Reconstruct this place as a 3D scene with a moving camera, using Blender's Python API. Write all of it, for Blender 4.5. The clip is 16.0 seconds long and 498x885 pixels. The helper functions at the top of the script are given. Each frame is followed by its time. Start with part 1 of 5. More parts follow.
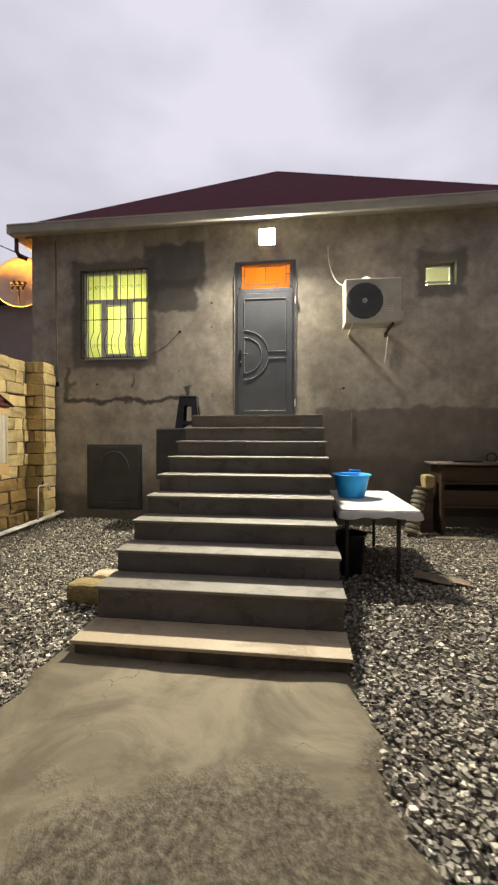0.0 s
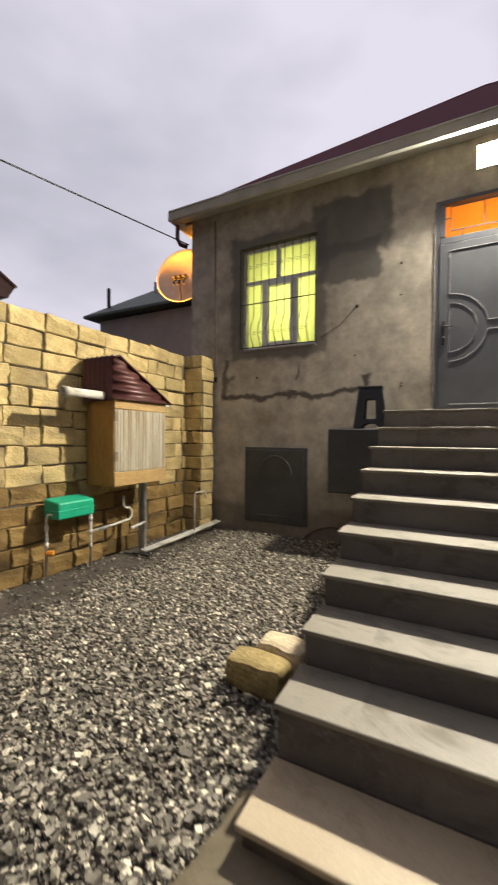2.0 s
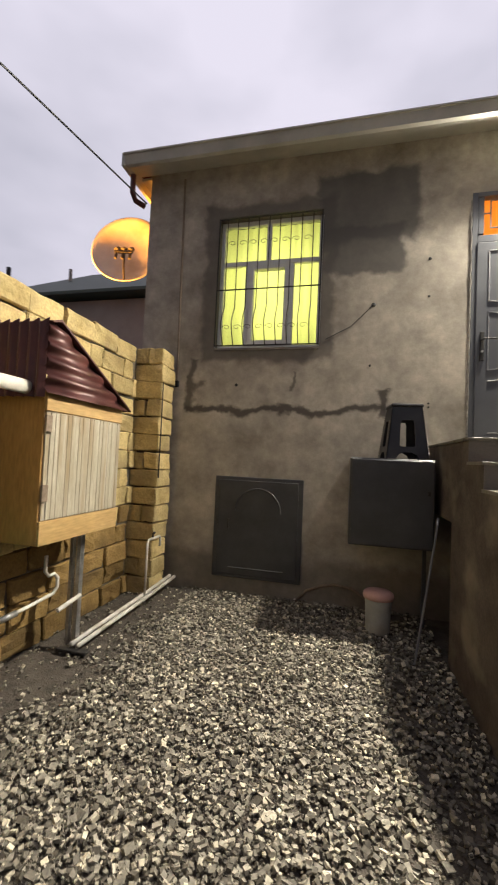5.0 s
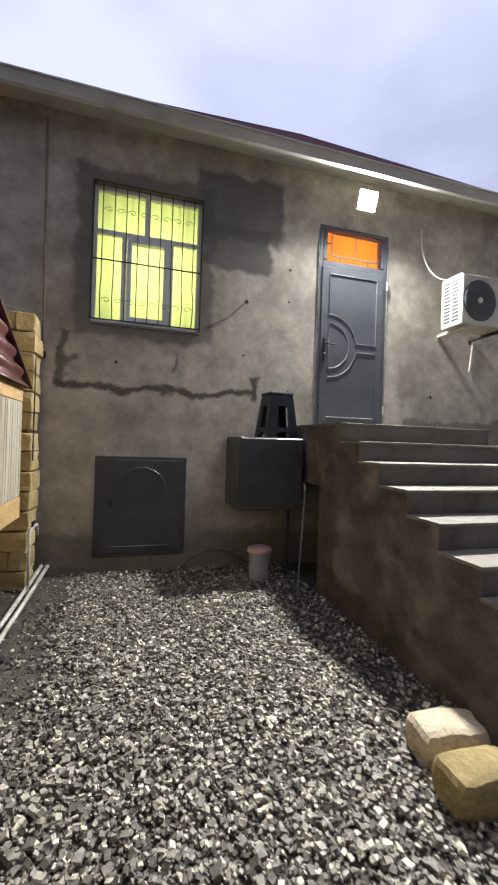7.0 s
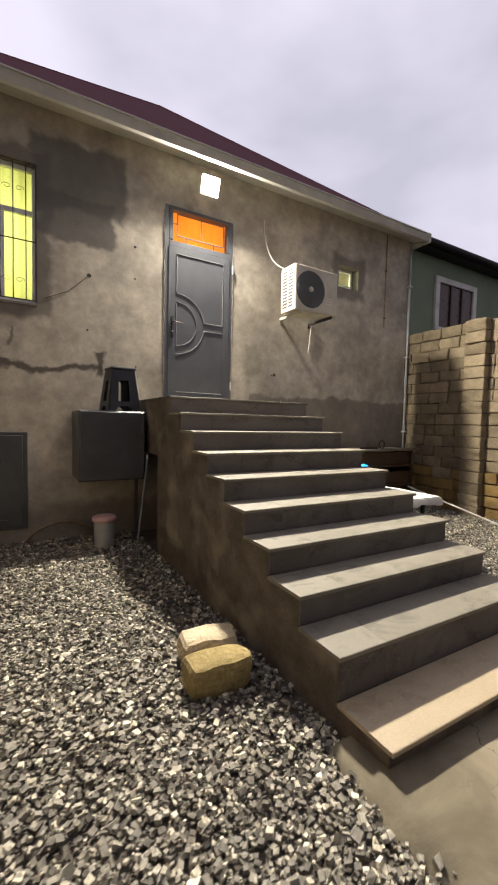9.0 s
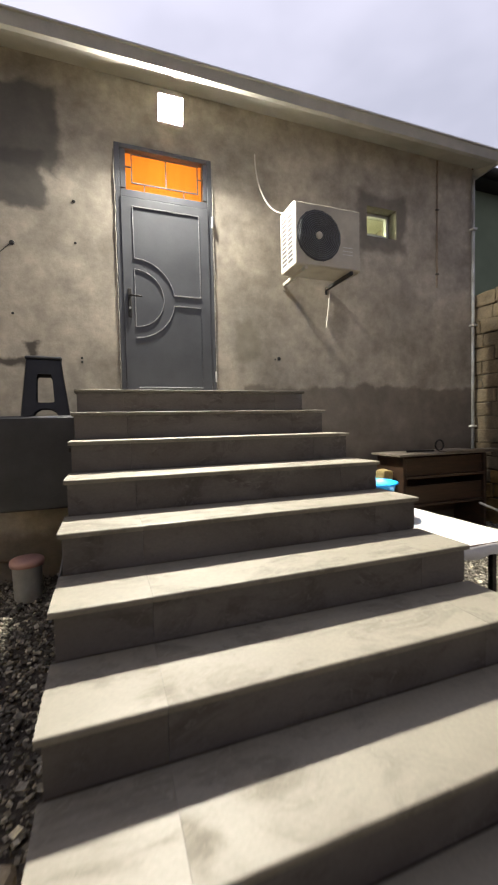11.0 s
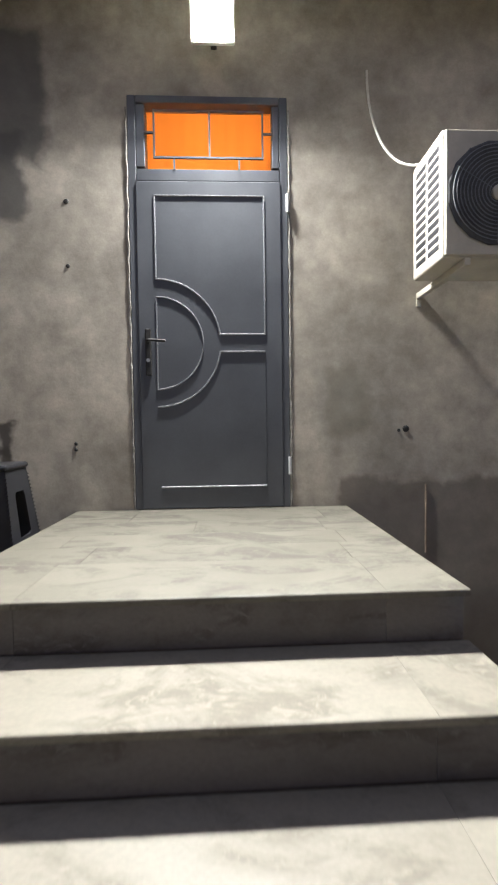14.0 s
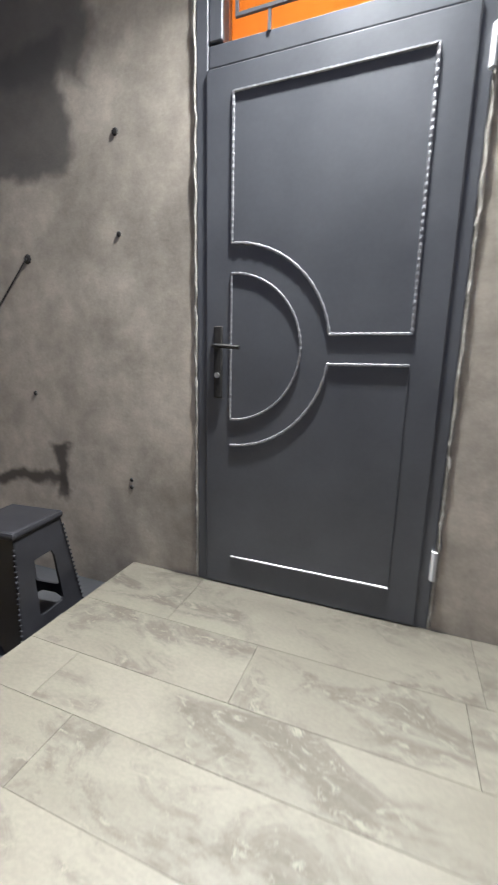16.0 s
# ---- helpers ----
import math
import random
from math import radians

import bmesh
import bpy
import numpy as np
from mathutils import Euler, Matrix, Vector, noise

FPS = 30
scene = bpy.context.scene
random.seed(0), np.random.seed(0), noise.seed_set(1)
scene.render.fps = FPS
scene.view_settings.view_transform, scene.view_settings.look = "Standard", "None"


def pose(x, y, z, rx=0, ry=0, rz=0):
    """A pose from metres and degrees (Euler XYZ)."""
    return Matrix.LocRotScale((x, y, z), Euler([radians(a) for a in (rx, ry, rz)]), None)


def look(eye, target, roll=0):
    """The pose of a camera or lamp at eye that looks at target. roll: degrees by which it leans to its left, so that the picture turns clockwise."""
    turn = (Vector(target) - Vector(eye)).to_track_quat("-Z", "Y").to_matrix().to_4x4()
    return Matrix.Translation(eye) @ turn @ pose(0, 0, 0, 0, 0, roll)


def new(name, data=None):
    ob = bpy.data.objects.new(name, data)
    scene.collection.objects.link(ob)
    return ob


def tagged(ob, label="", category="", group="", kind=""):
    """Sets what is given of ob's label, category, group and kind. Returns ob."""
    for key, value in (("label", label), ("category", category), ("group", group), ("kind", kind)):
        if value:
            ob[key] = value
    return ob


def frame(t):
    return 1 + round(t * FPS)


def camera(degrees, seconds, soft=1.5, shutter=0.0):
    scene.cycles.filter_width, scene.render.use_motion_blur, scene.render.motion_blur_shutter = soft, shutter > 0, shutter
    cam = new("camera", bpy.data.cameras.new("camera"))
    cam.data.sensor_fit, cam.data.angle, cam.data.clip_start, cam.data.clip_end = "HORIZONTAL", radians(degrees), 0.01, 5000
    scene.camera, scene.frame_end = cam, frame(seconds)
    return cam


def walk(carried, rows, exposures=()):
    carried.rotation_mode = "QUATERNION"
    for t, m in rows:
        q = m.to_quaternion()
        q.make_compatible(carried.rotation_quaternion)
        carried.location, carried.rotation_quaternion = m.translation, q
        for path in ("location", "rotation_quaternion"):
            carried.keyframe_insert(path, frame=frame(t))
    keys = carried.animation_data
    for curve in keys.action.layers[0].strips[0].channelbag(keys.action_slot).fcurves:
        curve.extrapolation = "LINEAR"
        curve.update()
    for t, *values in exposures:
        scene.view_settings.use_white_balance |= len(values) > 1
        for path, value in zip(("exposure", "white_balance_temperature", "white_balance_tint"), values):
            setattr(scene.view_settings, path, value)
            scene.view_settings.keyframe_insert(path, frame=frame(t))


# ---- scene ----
cam = camera(64.0, 16.0, soft=2.0, shutter=0.4)
PATH = [
    (0, (-0.056, -0.373, 1.486), (-0.302, 1.611, 1.459), 0.1),
    (0.5, (-0.248, -0.035, 1.488), (-0.512, 1.944, 1.377), 0.5),
    (1, (-0.338, 0.35, 1.469), (-0.795, 2.296, 1.403), 0.8),
    (1.5, (-0.596, 0.644, 1.489), (-1.254, 2.532, 1.458), 1.2),
    (2, (-0.876, 0.872, 1.515), (-1.805, 2.643, 1.485), 0.5),
    (2.5, (-1.103, 1.259, 1.526), (-2.227, 2.913, 1.565), -0.1),
    (3, (-1.259, 1.502, 1.506), (-2.36, 3.17, 1.564), 0.2),
    (3.5, (-1.497, 1.685, 1.501), (-2.531, 3.396, 1.542), 1.7),
    (3.7, (-1.582, 1.759, 1.509), (-2.581, 3.491, 1.558), 2.1),
    (5.8, (-2.982, 1.993, 1.566), (-2.973, 3.993, 1.611), 2.6),
    (6, (-3.11, 2.009, 1.551), (-2.982, 4.005, 1.568), 2.7),
    (6.5, (-3.398, 1.846, 1.568), (-3.006, 3.807, 1.582), 2.2),
    (7, (-3.491, 1.624, 1.576), (-2.935, 3.545, 1.57), 2.0),
    (7.5, (-3.398, 1.453, 1.565), (-2.74, 3.342, 1.553), 1.4),
    (8, (-3.255, 1.242, 1.556), (-2.46, 3.076, 1.493), 1.1),
    (8.5, (-3.123, 1.047, 1.548), (-2.176, 2.806, 1.452), 1.1),
    (8.7, (-3.066, 0.972, 1.541), (-2.065, 2.7, 1.437), 1.4),
    (10.8, (-1.475, 1.863, 1.484), (-0.758, 3.729, 1.431), -1.1),
    (11, (-1.359, 1.993, 1.508), (-0.683, 3.873, 1.42), -1.3),
    (11.5, (-1.11, 2.396, 1.592), (-0.587, 4.324, 1.498), -2.0),
    (12, (-0.887, 2.73, 1.698), (-0.472, 4.685, 1.62), -1.7),
    (12.5, (-0.708, 3.06, 1.909), (-0.39, 5.034, 1.833), -1.2),
    (13, (-0.624, 3.304, 2.073), (-0.399, 5.291, 2.036), -1.1),
    (13.5, (-0.484, 3.574, 2.173), (-0.373, 5.569, 2.084), -1.0),
    (14, (-0.503, 3.821, 2.336), (-0.423, 5.818, 2.266), -0.8),
    (14.5, (-0.458, 4.05, 2.463), (-0.428, 6.046, 2.333), -0.6),
    (15, (-0.376, 4.366, 2.597), (-0.504, 6.348, 2.368), -0.5),
    (15.5, (-0.361, 4.629, 2.734), (-0.693, 6.573, 2.407), 0.5),
    (16, (-0.289, 4.906, 2.85), (-0.986, 6.741, 2.465), 1.2),
]
EXPOSURES = [(0, 0.08, 6450, 8), (3.5, 0.04, 6450, 10), (5.8, 0.2, 6250, 10), (6.5, 0.28, 5650, 10), (7.0, 0.29, 5450, 11), (7.5, 0.27, 5550, 11), (8.5, 0.25, 6350, 12), (11.0, 0.32, 6100, 10), (12.5, 0.13, 5700, 9), (14.0, -0.12, 5500, 11), (16.0, -0.14, 5400, 12)]
walk(cam, [(t, look(eye, target, roll)) for t, eye, target, roll in PATH], EXPOSURES)

# ---- world ----
SKY_BACK = 0.39
world = bpy.data.worlds.new("dusk_sky")
scene.world = world
world.use_nodes = True
wn, wl = world.node_tree.nodes, world.node_tree.links
wn.clear()
w_tc = wn.new("ShaderNodeTexCoord")
w_map = wn.new("ShaderNodeMapping")
w_map.inputs["Scale"].default_value = (1.0, 1.0, 2.2)
w_noise = wn.new("ShaderNodeTexNoise")
w_noise.inputs["Scale"].default_value = 2.1
w_noise.inputs["Detail"].default_value = 4
w_noise.inputs["Roughness"].default_value = 0.45
w_ramp = wn.new("ShaderNodeValToRGB")
w_ramp.color_ramp.elements[0].position, w_ramp.color_ramp.elements[0].color = 0.33, (0.50, 0.49, 0.57, 1)
w_ramp.color_ramp.elements[1].position, w_ramp.color_ramp.elements[1].color = 0.62, (0.76, 0.72, 0.82, 1)
w_sep = wn.new("ShaderNodeSeparateXYZ")
w_grad = wn.new("ShaderNodeMapRange")
w_grad.inputs["From Min"].default_value, w_grad.inputs["From Max"].default_value = -0.7, 0.5
w_grad.inputs["To Min"].default_value, w_grad.inputs["To Max"].default_value = SKY_BACK, 1.0
w_bg = wn.new("ShaderNodeBackground")
w_out = wn.new("ShaderNodeOutputWorld")
wl.new(w_tc.outputs["Generated"], w_map.inputs["Vector"])
wl.new(w_map.outputs["Vector"], w_noise.inputs["Vector"])
wl.new(w_noise.outputs["Fac"], w_ramp.inputs["Fac"])
wl.new(w_tc.outputs["Generated"], w_sep.inputs[0])
wl.new(w_sep.outputs["Y"], w_grad.inputs["Value"])
wl.new(w_ramp.outputs["Color"], w_bg.inputs["Color"])
wl.new(w_grad.outputs["Result"], w_bg.inputs["Strength"])
wl.new(w_bg.outputs[0], w_out.inputs[0])
LAMP_TILT = 19.0
LAMP_POWER = 5800.0
ROOM_POWER = 21.0
STREET_POWER = 2600.0


def lamp(name, kind, m, watts, colour, size=0.1, size_y=None):
    d = bpy.data.lights.new(name, kind)
    d.energy, d.color = watts, colour
    if kind == "AREA":
        d.shape, d.size, d.size_y = "RECTANGLE", size, size_y or size
    else:
        d.shadow_soft_size = size
    ob = new(name, d)
    ob.matrix_world = m
    return ob


# lit rooms behind the curtains, and the street lamp behind the yard wall
lamp("room_light", "AREA", pose(-3.33, 7.45, 3.7, -90, 0, 0), ROOM_POWER, (1.0, 0.96, 0.46), 1.1, 1.3)
lamp("hall_light", "AREA", pose(-0.63, 7.3, 4.2, -90, 0, 0), 13.0, (1.0, 0.50, 0.13), 0.8, 0.4)
lamp("bath_light", "POINT", pose(2.2, 7.4, 4.3), 38.0, (1.0, 1.0, 0.55), 0.1)
street = lamp("street_light", "SPOT", look((-6.7, 6.66, 3.3), (-5.8, 7.4, 4.72)), STREET_POWER, (1.0, 0.36, 0.04), 0.15)
street.data.spot_size, street.data.spot_blend = radians(54), 0.5


# ---- materials ----
def nodes_of(name):
    m = bpy.data.materials.new(name)
    m.use_nodes = True
    nt = m.node_tree
    return m, nt.nodes, nt.links, nt.nodes["Principled BSDF"]


def mat(name, a, b, scale=6.0, rough=0.8, metal=0.0, bump=0.15, fine=60.0, stain=None, stretch=(1, 1, 1), vary=0.0, dist=0.004, spec=0.5, grain=0.16):
    """Two colours mixed by noise, a fine grain, an optional stain colour, relief, and a change from piece to piece."""
    m, n, l, p = nodes_of(name)
    tc = n.new("ShaderNodeTexCoord")
    mp = n.new("ShaderNodeMapping")
    mp.inputs["Scale"].default_value = stretch
    l.new(tc.outputs["Object"], mp.inputs["Vector"])
    vec = mp.outputs["Vector"]
    if vary:
        info = n.new("ShaderNodeObjectInfo")
        geo = n.new("ShaderNodeNewGeometry")
        addr = n.new("ShaderNodeMath")
        l.new(info.outputs["Random"], addr.inputs[0])
        l.new(geo.outputs["Random Per Island"], addr.inputs[1])
        sh = n.new("ShaderNodeVectorMath")
        sc = n.new("ShaderNodeVectorMath")
        sc.operation = "SCALE"
        sc.inputs[0].default_value = (13.1, 7.7, 9.3)
        l.new(addr.outputs[0], sc.inputs["Scale"])
        l.new(vec, sh.inputs[0])
        l.new(sc.outputs[0], sh.inputs[1])
        vec = sh.outputs[0]
    big = n.new("ShaderNodeTexNoise")
    big.inputs["Scale"].default_value, big.inputs["Detail"].default_value = scale, 5
    big.inputs["Roughness"].default_value = 0.6
    l.new(vec, big.inputs["Vector"])
    rp = n.new("ShaderNodeValToRGB")
    rp.color_ramp.elements[0].position, rp.color_ramp.elements[0].color = 0.33, (*a, 1)
    rp.color_ramp.elements[1].position, rp.color_ramp.elements[1].color = 0.68, (*b, 1)
    l.new(big.outputs["Fac"], rp.inputs["Fac"])
    col = rp.outputs["Color"]
    sm = n.new("ShaderNodeTexNoise")
    sm.inputs["Scale"].default_value, sm.inputs["Detail"].default_value = fine, 4
    l.new(vec, sm.inputs["Vector"])
    gr = n.new("ShaderNodeMapRange")
    gr.inputs["From Min"].default_value, gr.inputs["From Max"].default_value = 0.3, 0.7
    gr.inputs["To Min"].default_value, gr.inputs["To Max"].default_value = 1 - grain, 1 + grain
    l.new(sm.outputs["Fac"], gr.inputs["Value"])
    mu = n.new("ShaderNodeMix")
    mu.data_type, mu.blend_type = "RGBA", "MULTIPLY"
    mu.inputs["Factor"].default_value = 1.0
    l.new(col, mu.inputs["A"])
    l.new(gr.outputs["Result"], mu.inputs["B"])
    col = mu.outputs["Result"]
    if stain:
        st = n.new("ShaderNodeTexNoise")
        st.inputs["Scale"].default_value, st.inputs["Detail"].default_value = scale * 0.43, 6
        l.new(vec, st.inputs["Vector"])
        sr = n.new("ShaderNodeMapRange")
        sr.inputs["From Min"].default_value, sr.inputs["From Max"].default_value = 0.52, 0.66
        l.new(st.outputs["Fac"], sr.inputs["Value"])
        mx = n.new("ShaderNodeMix")
        mx.data_type = "RGBA"
        l.new(sr.outputs["Result"], mx.inputs["Factor"])
        l.new(col, mx.inputs["A"])
        mx.inputs["B"].default_value = (*stain, 1)
        col = mx.outputs["Result"]
    if vary:
        vr = n.new("ShaderNodeMapRange")
        fr = n.new("ShaderNodeMath")
        fr.operation = "FRACT"
        l.new(addr.outputs[0], fr.inputs[0])
        l.new(fr.outputs[0], vr.inputs["Value"])
        vr.inputs["To Min"].default_value, vr.inputs["To Max"].default_value = 1 - vary, 1 + vary
        mv = n.new("ShaderNodeMix")
        mv.data_type, mv.blend_type = "RGBA", "MULTIPLY"
        mv.inputs["Factor"].default_value = 1.0
        l.new(col, mv.inputs["A"])
        l.new(vr.outputs["Result"], mv.inputs["B"])
        col = mv.outputs["Result"]
    l.new(col, p.inputs["Base Color"])
    p.inputs["Metallic"].default_value = metal
    p.inputs["Specular IOR Level"].default_value = spec
    rr = n.new("ShaderNodeMapRange")
    rr.inputs["To Min"].default_value, rr.inputs["To Max"].default_value = max(0.03, rough - 0.12), min(1, rough + 0.12)
    l.new(big.outputs["Fac"], rr.inputs["Value"])
    l.new(rr.outputs["Result"], p.inputs["Roughness"])
    if bump:
        ad = n.new("ShaderNodeMath")
        l.new(big.outputs["Fac"], ad.inputs[0])
        l.new(sm.outputs["Fac"], ad.inputs[1])
        bp = n.new("ShaderNodeBump")
        bp.inputs["Strength"].default_value, bp.inputs["Distance"].default_value = bump, dist
        l.new(ad.outputs[0], bp.inputs["Height"])
        l.new(bp.outputs["Normal"], p.inputs["Normal"])
    return m


def plaster_mat():
    """Bare cement render: trowel clouds, damp repair bands round the window, a damp foot, small rust spots."""
    m, n, l, p = nodes_of("cement_render")
    tc = n.new("ShaderNodeTexCoord")
    pos = tc.outputs["Object"]

    def noise_tex(scale, detail=5, rough=0.6, vec=None):
        t = n.new("ShaderNodeTexNoise")
        t.inputs["Scale"].default_value, t.inputs["Detail"].default_value, t.inputs["Roughness"].default_value = scale, detail, rough
        l.new(vec or pos, t.inputs["Vector"])
        return t

    def math(op, a, b=None):
        t = n.new("ShaderNodeMath")
        t.operation = op
        for i, v in enumerate((a, b)):
            if v is None:
                continue
            if isinstance(v, (int, float)):
                t.inputs[i].default_value = v
            else:
                l.new(v, t.inputs[i])
        return t.outputs[0]

    wob = noise_tex(2.6, 4)
    off = n.new("ShaderNodeVectorMath")
    off.operation = "MULTIPLY_ADD"
    l.new(wob.outputs["Color"], off.inputs[0])
    off.inputs[1].default_value = (0.34, 0.0, 0.34)
    l.new(pos, off.inputs[2])
    sep = n.new("ShaderNodeSeparateXYZ")
    l.new(off.outputs[0], sep.inputs[0])
    X, Z = math("SUBTRACT", sep.outputs["X"], 0.17), math("SUBTRACT", sep.outputs["Z"], 0.17)

    def box_mask(x0, z0, x1, z1, soft):
        dx = math("SUBTRACT", math("ABSOLUTE", math("SUBTRACT", X, (x0 + x1) / 2)), (x1 - x0) / 2)
        dz = math("SUBTRACT", math("ABSOLUTE", math("SUBTRACT", Z, (z0 + z1) / 2)), (z1 - z0) / 2)
        d = math("MAXIMUM", dx, dz)
        r = n.new("ShaderNodeMapRange")
        r.interpolation_type = "SMOOTHSTEP"
        r.inputs["From Min"].default_value, r.inputs["From Max"].default_value = soft, -soft
        l.new(d, r.inputs["Value"])
        return r.outputs["Result"]

    cloud = noise_tex(1.1, 6, 0.62)
    rp = n.new("ShaderNodeValToRGB")
    rp.color_ramp.elements[0].position, rp.color_ramp.elements[0].color = 0.30, (0.27, 0.24, 0.20, 1)
    rp.color_ramp.elements[1].position, rp.color_ramp.elements[1].color = 0.70, (0.50, 0.45, 0.372, 1)
    l.new(cloud.outputs["Fac"], rp.inputs["Fac"])
    col = rp.outputs["Color"]
    mid = noise_tex(7, 6, 0.65)
    fine = noise_tex(90, 3)
    for src, lo, hi in ((noise_tex(2.9, 7, 0.66), 0.72, 1.25), (mid, 0.85, 1.15), (fine, 0.95, 1.05)):
        r = n.new("ShaderNodeMapRange")
        r.inputs["From Min"].default_value, r.inputs["From Max"].default_value = 0.3, 0.7
        r.inputs["To Min"].default_value, r.inputs["To Max"].default_value = lo, hi
        l.new(src.outputs["Fac"], r.inputs["Value"])
        x = n.new("ShaderNodeMix")
        x.data_type, x.blend_type = "RGBA", "MULTIPLY"
        x.inputs["Factor"].default_value = 1.0
        l.new(col, x.inputs["A"])
        l.new(r.outputs["Result"], x.inputs["B"])
        col = x.outputs["Result"]
    masks = (
        (box_mask(-4.20, 2.74, -2.60, 4.70, 0.05), (0.115, 0.103, 0.09), 0.75),
        (box_mask(-2.75, 3.74, -1.86, 4.30, 0.04), (0.105, 0.10, 0.094), 0.82),
        (box_mask(-2.80, 4.10, -1.72, 4.92, 0.05), (0.105, 0.10, 0.094), 0.82),
        (box_mask(-4.32, 2.11, -1.98, 2.19, 0.025), (0.075, 0.066, 0.056), 0.9),
        (box_mask(-2.07, 2.05, -1.97, 2.38, 0.025), (0.075, 0.066, 0.056), 0.9),
        (box_mask(-4.34, 2.14, -4.24, 2.78, 0.03), (0.085, 0.075, 0.064), 0.8),
        (box_mask(-4.24, 2.42, -4.13, 2.50, 0.03), (0.085, 0.075, 0.064), 0.7),
        (box_mask(-3.07, 2.37, -3.03, 2.62, 0.015), (0.09, 0.08, 0.07), 0.7),
        (box_mask(1.88, 3.82, 2.66, 4.55, 0.06), (0.11, 0.10, 0.088), 0.65),
        (box_mask(0.2, -0.3, 4.4, 1.98, 0.03), (0.125, 0.104, 0.086), 0.66),
        (box_mask(0.2, -0.3, 4.4, 1.15, 0.12), (0.09, 0.074, 0.06), 0.5),
        (box_mask(-5.2, -0.3, 4.2, 0.45, 0.10), (0.10, 0.086, 0.07), 0.55),
        (box_mask(0.15, 2.28, 0.42, 2.72, 0.07), (0.17, 0.155, 0.12), 0.6),
    )
    for mask, c, amount in masks:
        x = n.new("ShaderNodeMix")
        x.data_type = "RGBA"
        l.new(math("MULTIPLY", mask, amount), x.inputs["Factor"])
        l.new(col, x.inputs["A"])
        x.inputs["B"].default_value = (*c, 1)
        col = x.outputs["Result"]
    l.new(col, p.inputs["Base Color"])
    p.inputs["Roughness"].default_value = 0.88
    p.inputs["Specular IOR Level"].default_value = 0.25
    b1 = n.new("ShaderNodeBump")
    b1.inputs["Strength"].default_value, b1.inputs["Distance"].default_value = 0.14, 0.02
    l.new(mid.outputs["Fac"], b1.inputs["Height"])
    b2 = n.new("ShaderNodeBump")
    b2.inputs["Strength"].default_value, b2.inputs["Distance"].default_value = 0.1, 0.003
    l.new(fine.outputs["Fac"], b2.inputs["Height"])
    l.new(b1.outputs["Normal"], b2.inputs["Normal"])
    l.new(b2.outputs["Normal"], p.inputs["Normal"])
    return m


def curtain_mat(name, colour):
    """Thin cloth that lets the room's light through."""
    m, n, l, p = nodes_of(name)
    out = n["Material Output"]
    tc = n.new("ShaderNodeTexCoord")
    mp = n.new("ShaderNodeMapping")
    mp.inputs["Scale"].default_value = (9, 9, 0.5)
    l.new(tc.outputs["Object"], mp.inputs["Vector"])
    t = n.new("ShaderNodeTexNoise")
    t.inputs["Scale"].default_value = 2.0
    l.new(mp.outputs["Vector"], t.inputs["Vector"])
    rp = n.new("ShaderNodeValToRGB")
    rp.color_ramp.elements[0].position, rp.color_ramp.elements[0].color = 0.3, (*[c * 0.88 for c in colour], 1)
    rp.color_ramp.elements[1].position, rp.color_ramp.elements[1].color = 0.7, (*colour, 1)
    l.new(t.outputs["Fac"], rp.inputs["Fac"])
    tr = n.new("ShaderNodeBsdfTranslucent")
    df = n.new("ShaderNodeBsdfDiffuse")
    mx = n.new("ShaderNodeMixShader")
    mx.inputs[0].default_value = 0.7
    l.new(rp.outputs["Color"], tr.inputs["Color"])
    l.new(rp.outputs["Color"], df.inputs["Color"])
    l.new(df.outputs[0], mx.inputs[1])
    l.new(tr.outputs[0], mx.inputs[2])
    l.new(mx.outputs[0], out.inputs["Surface"])
    return m


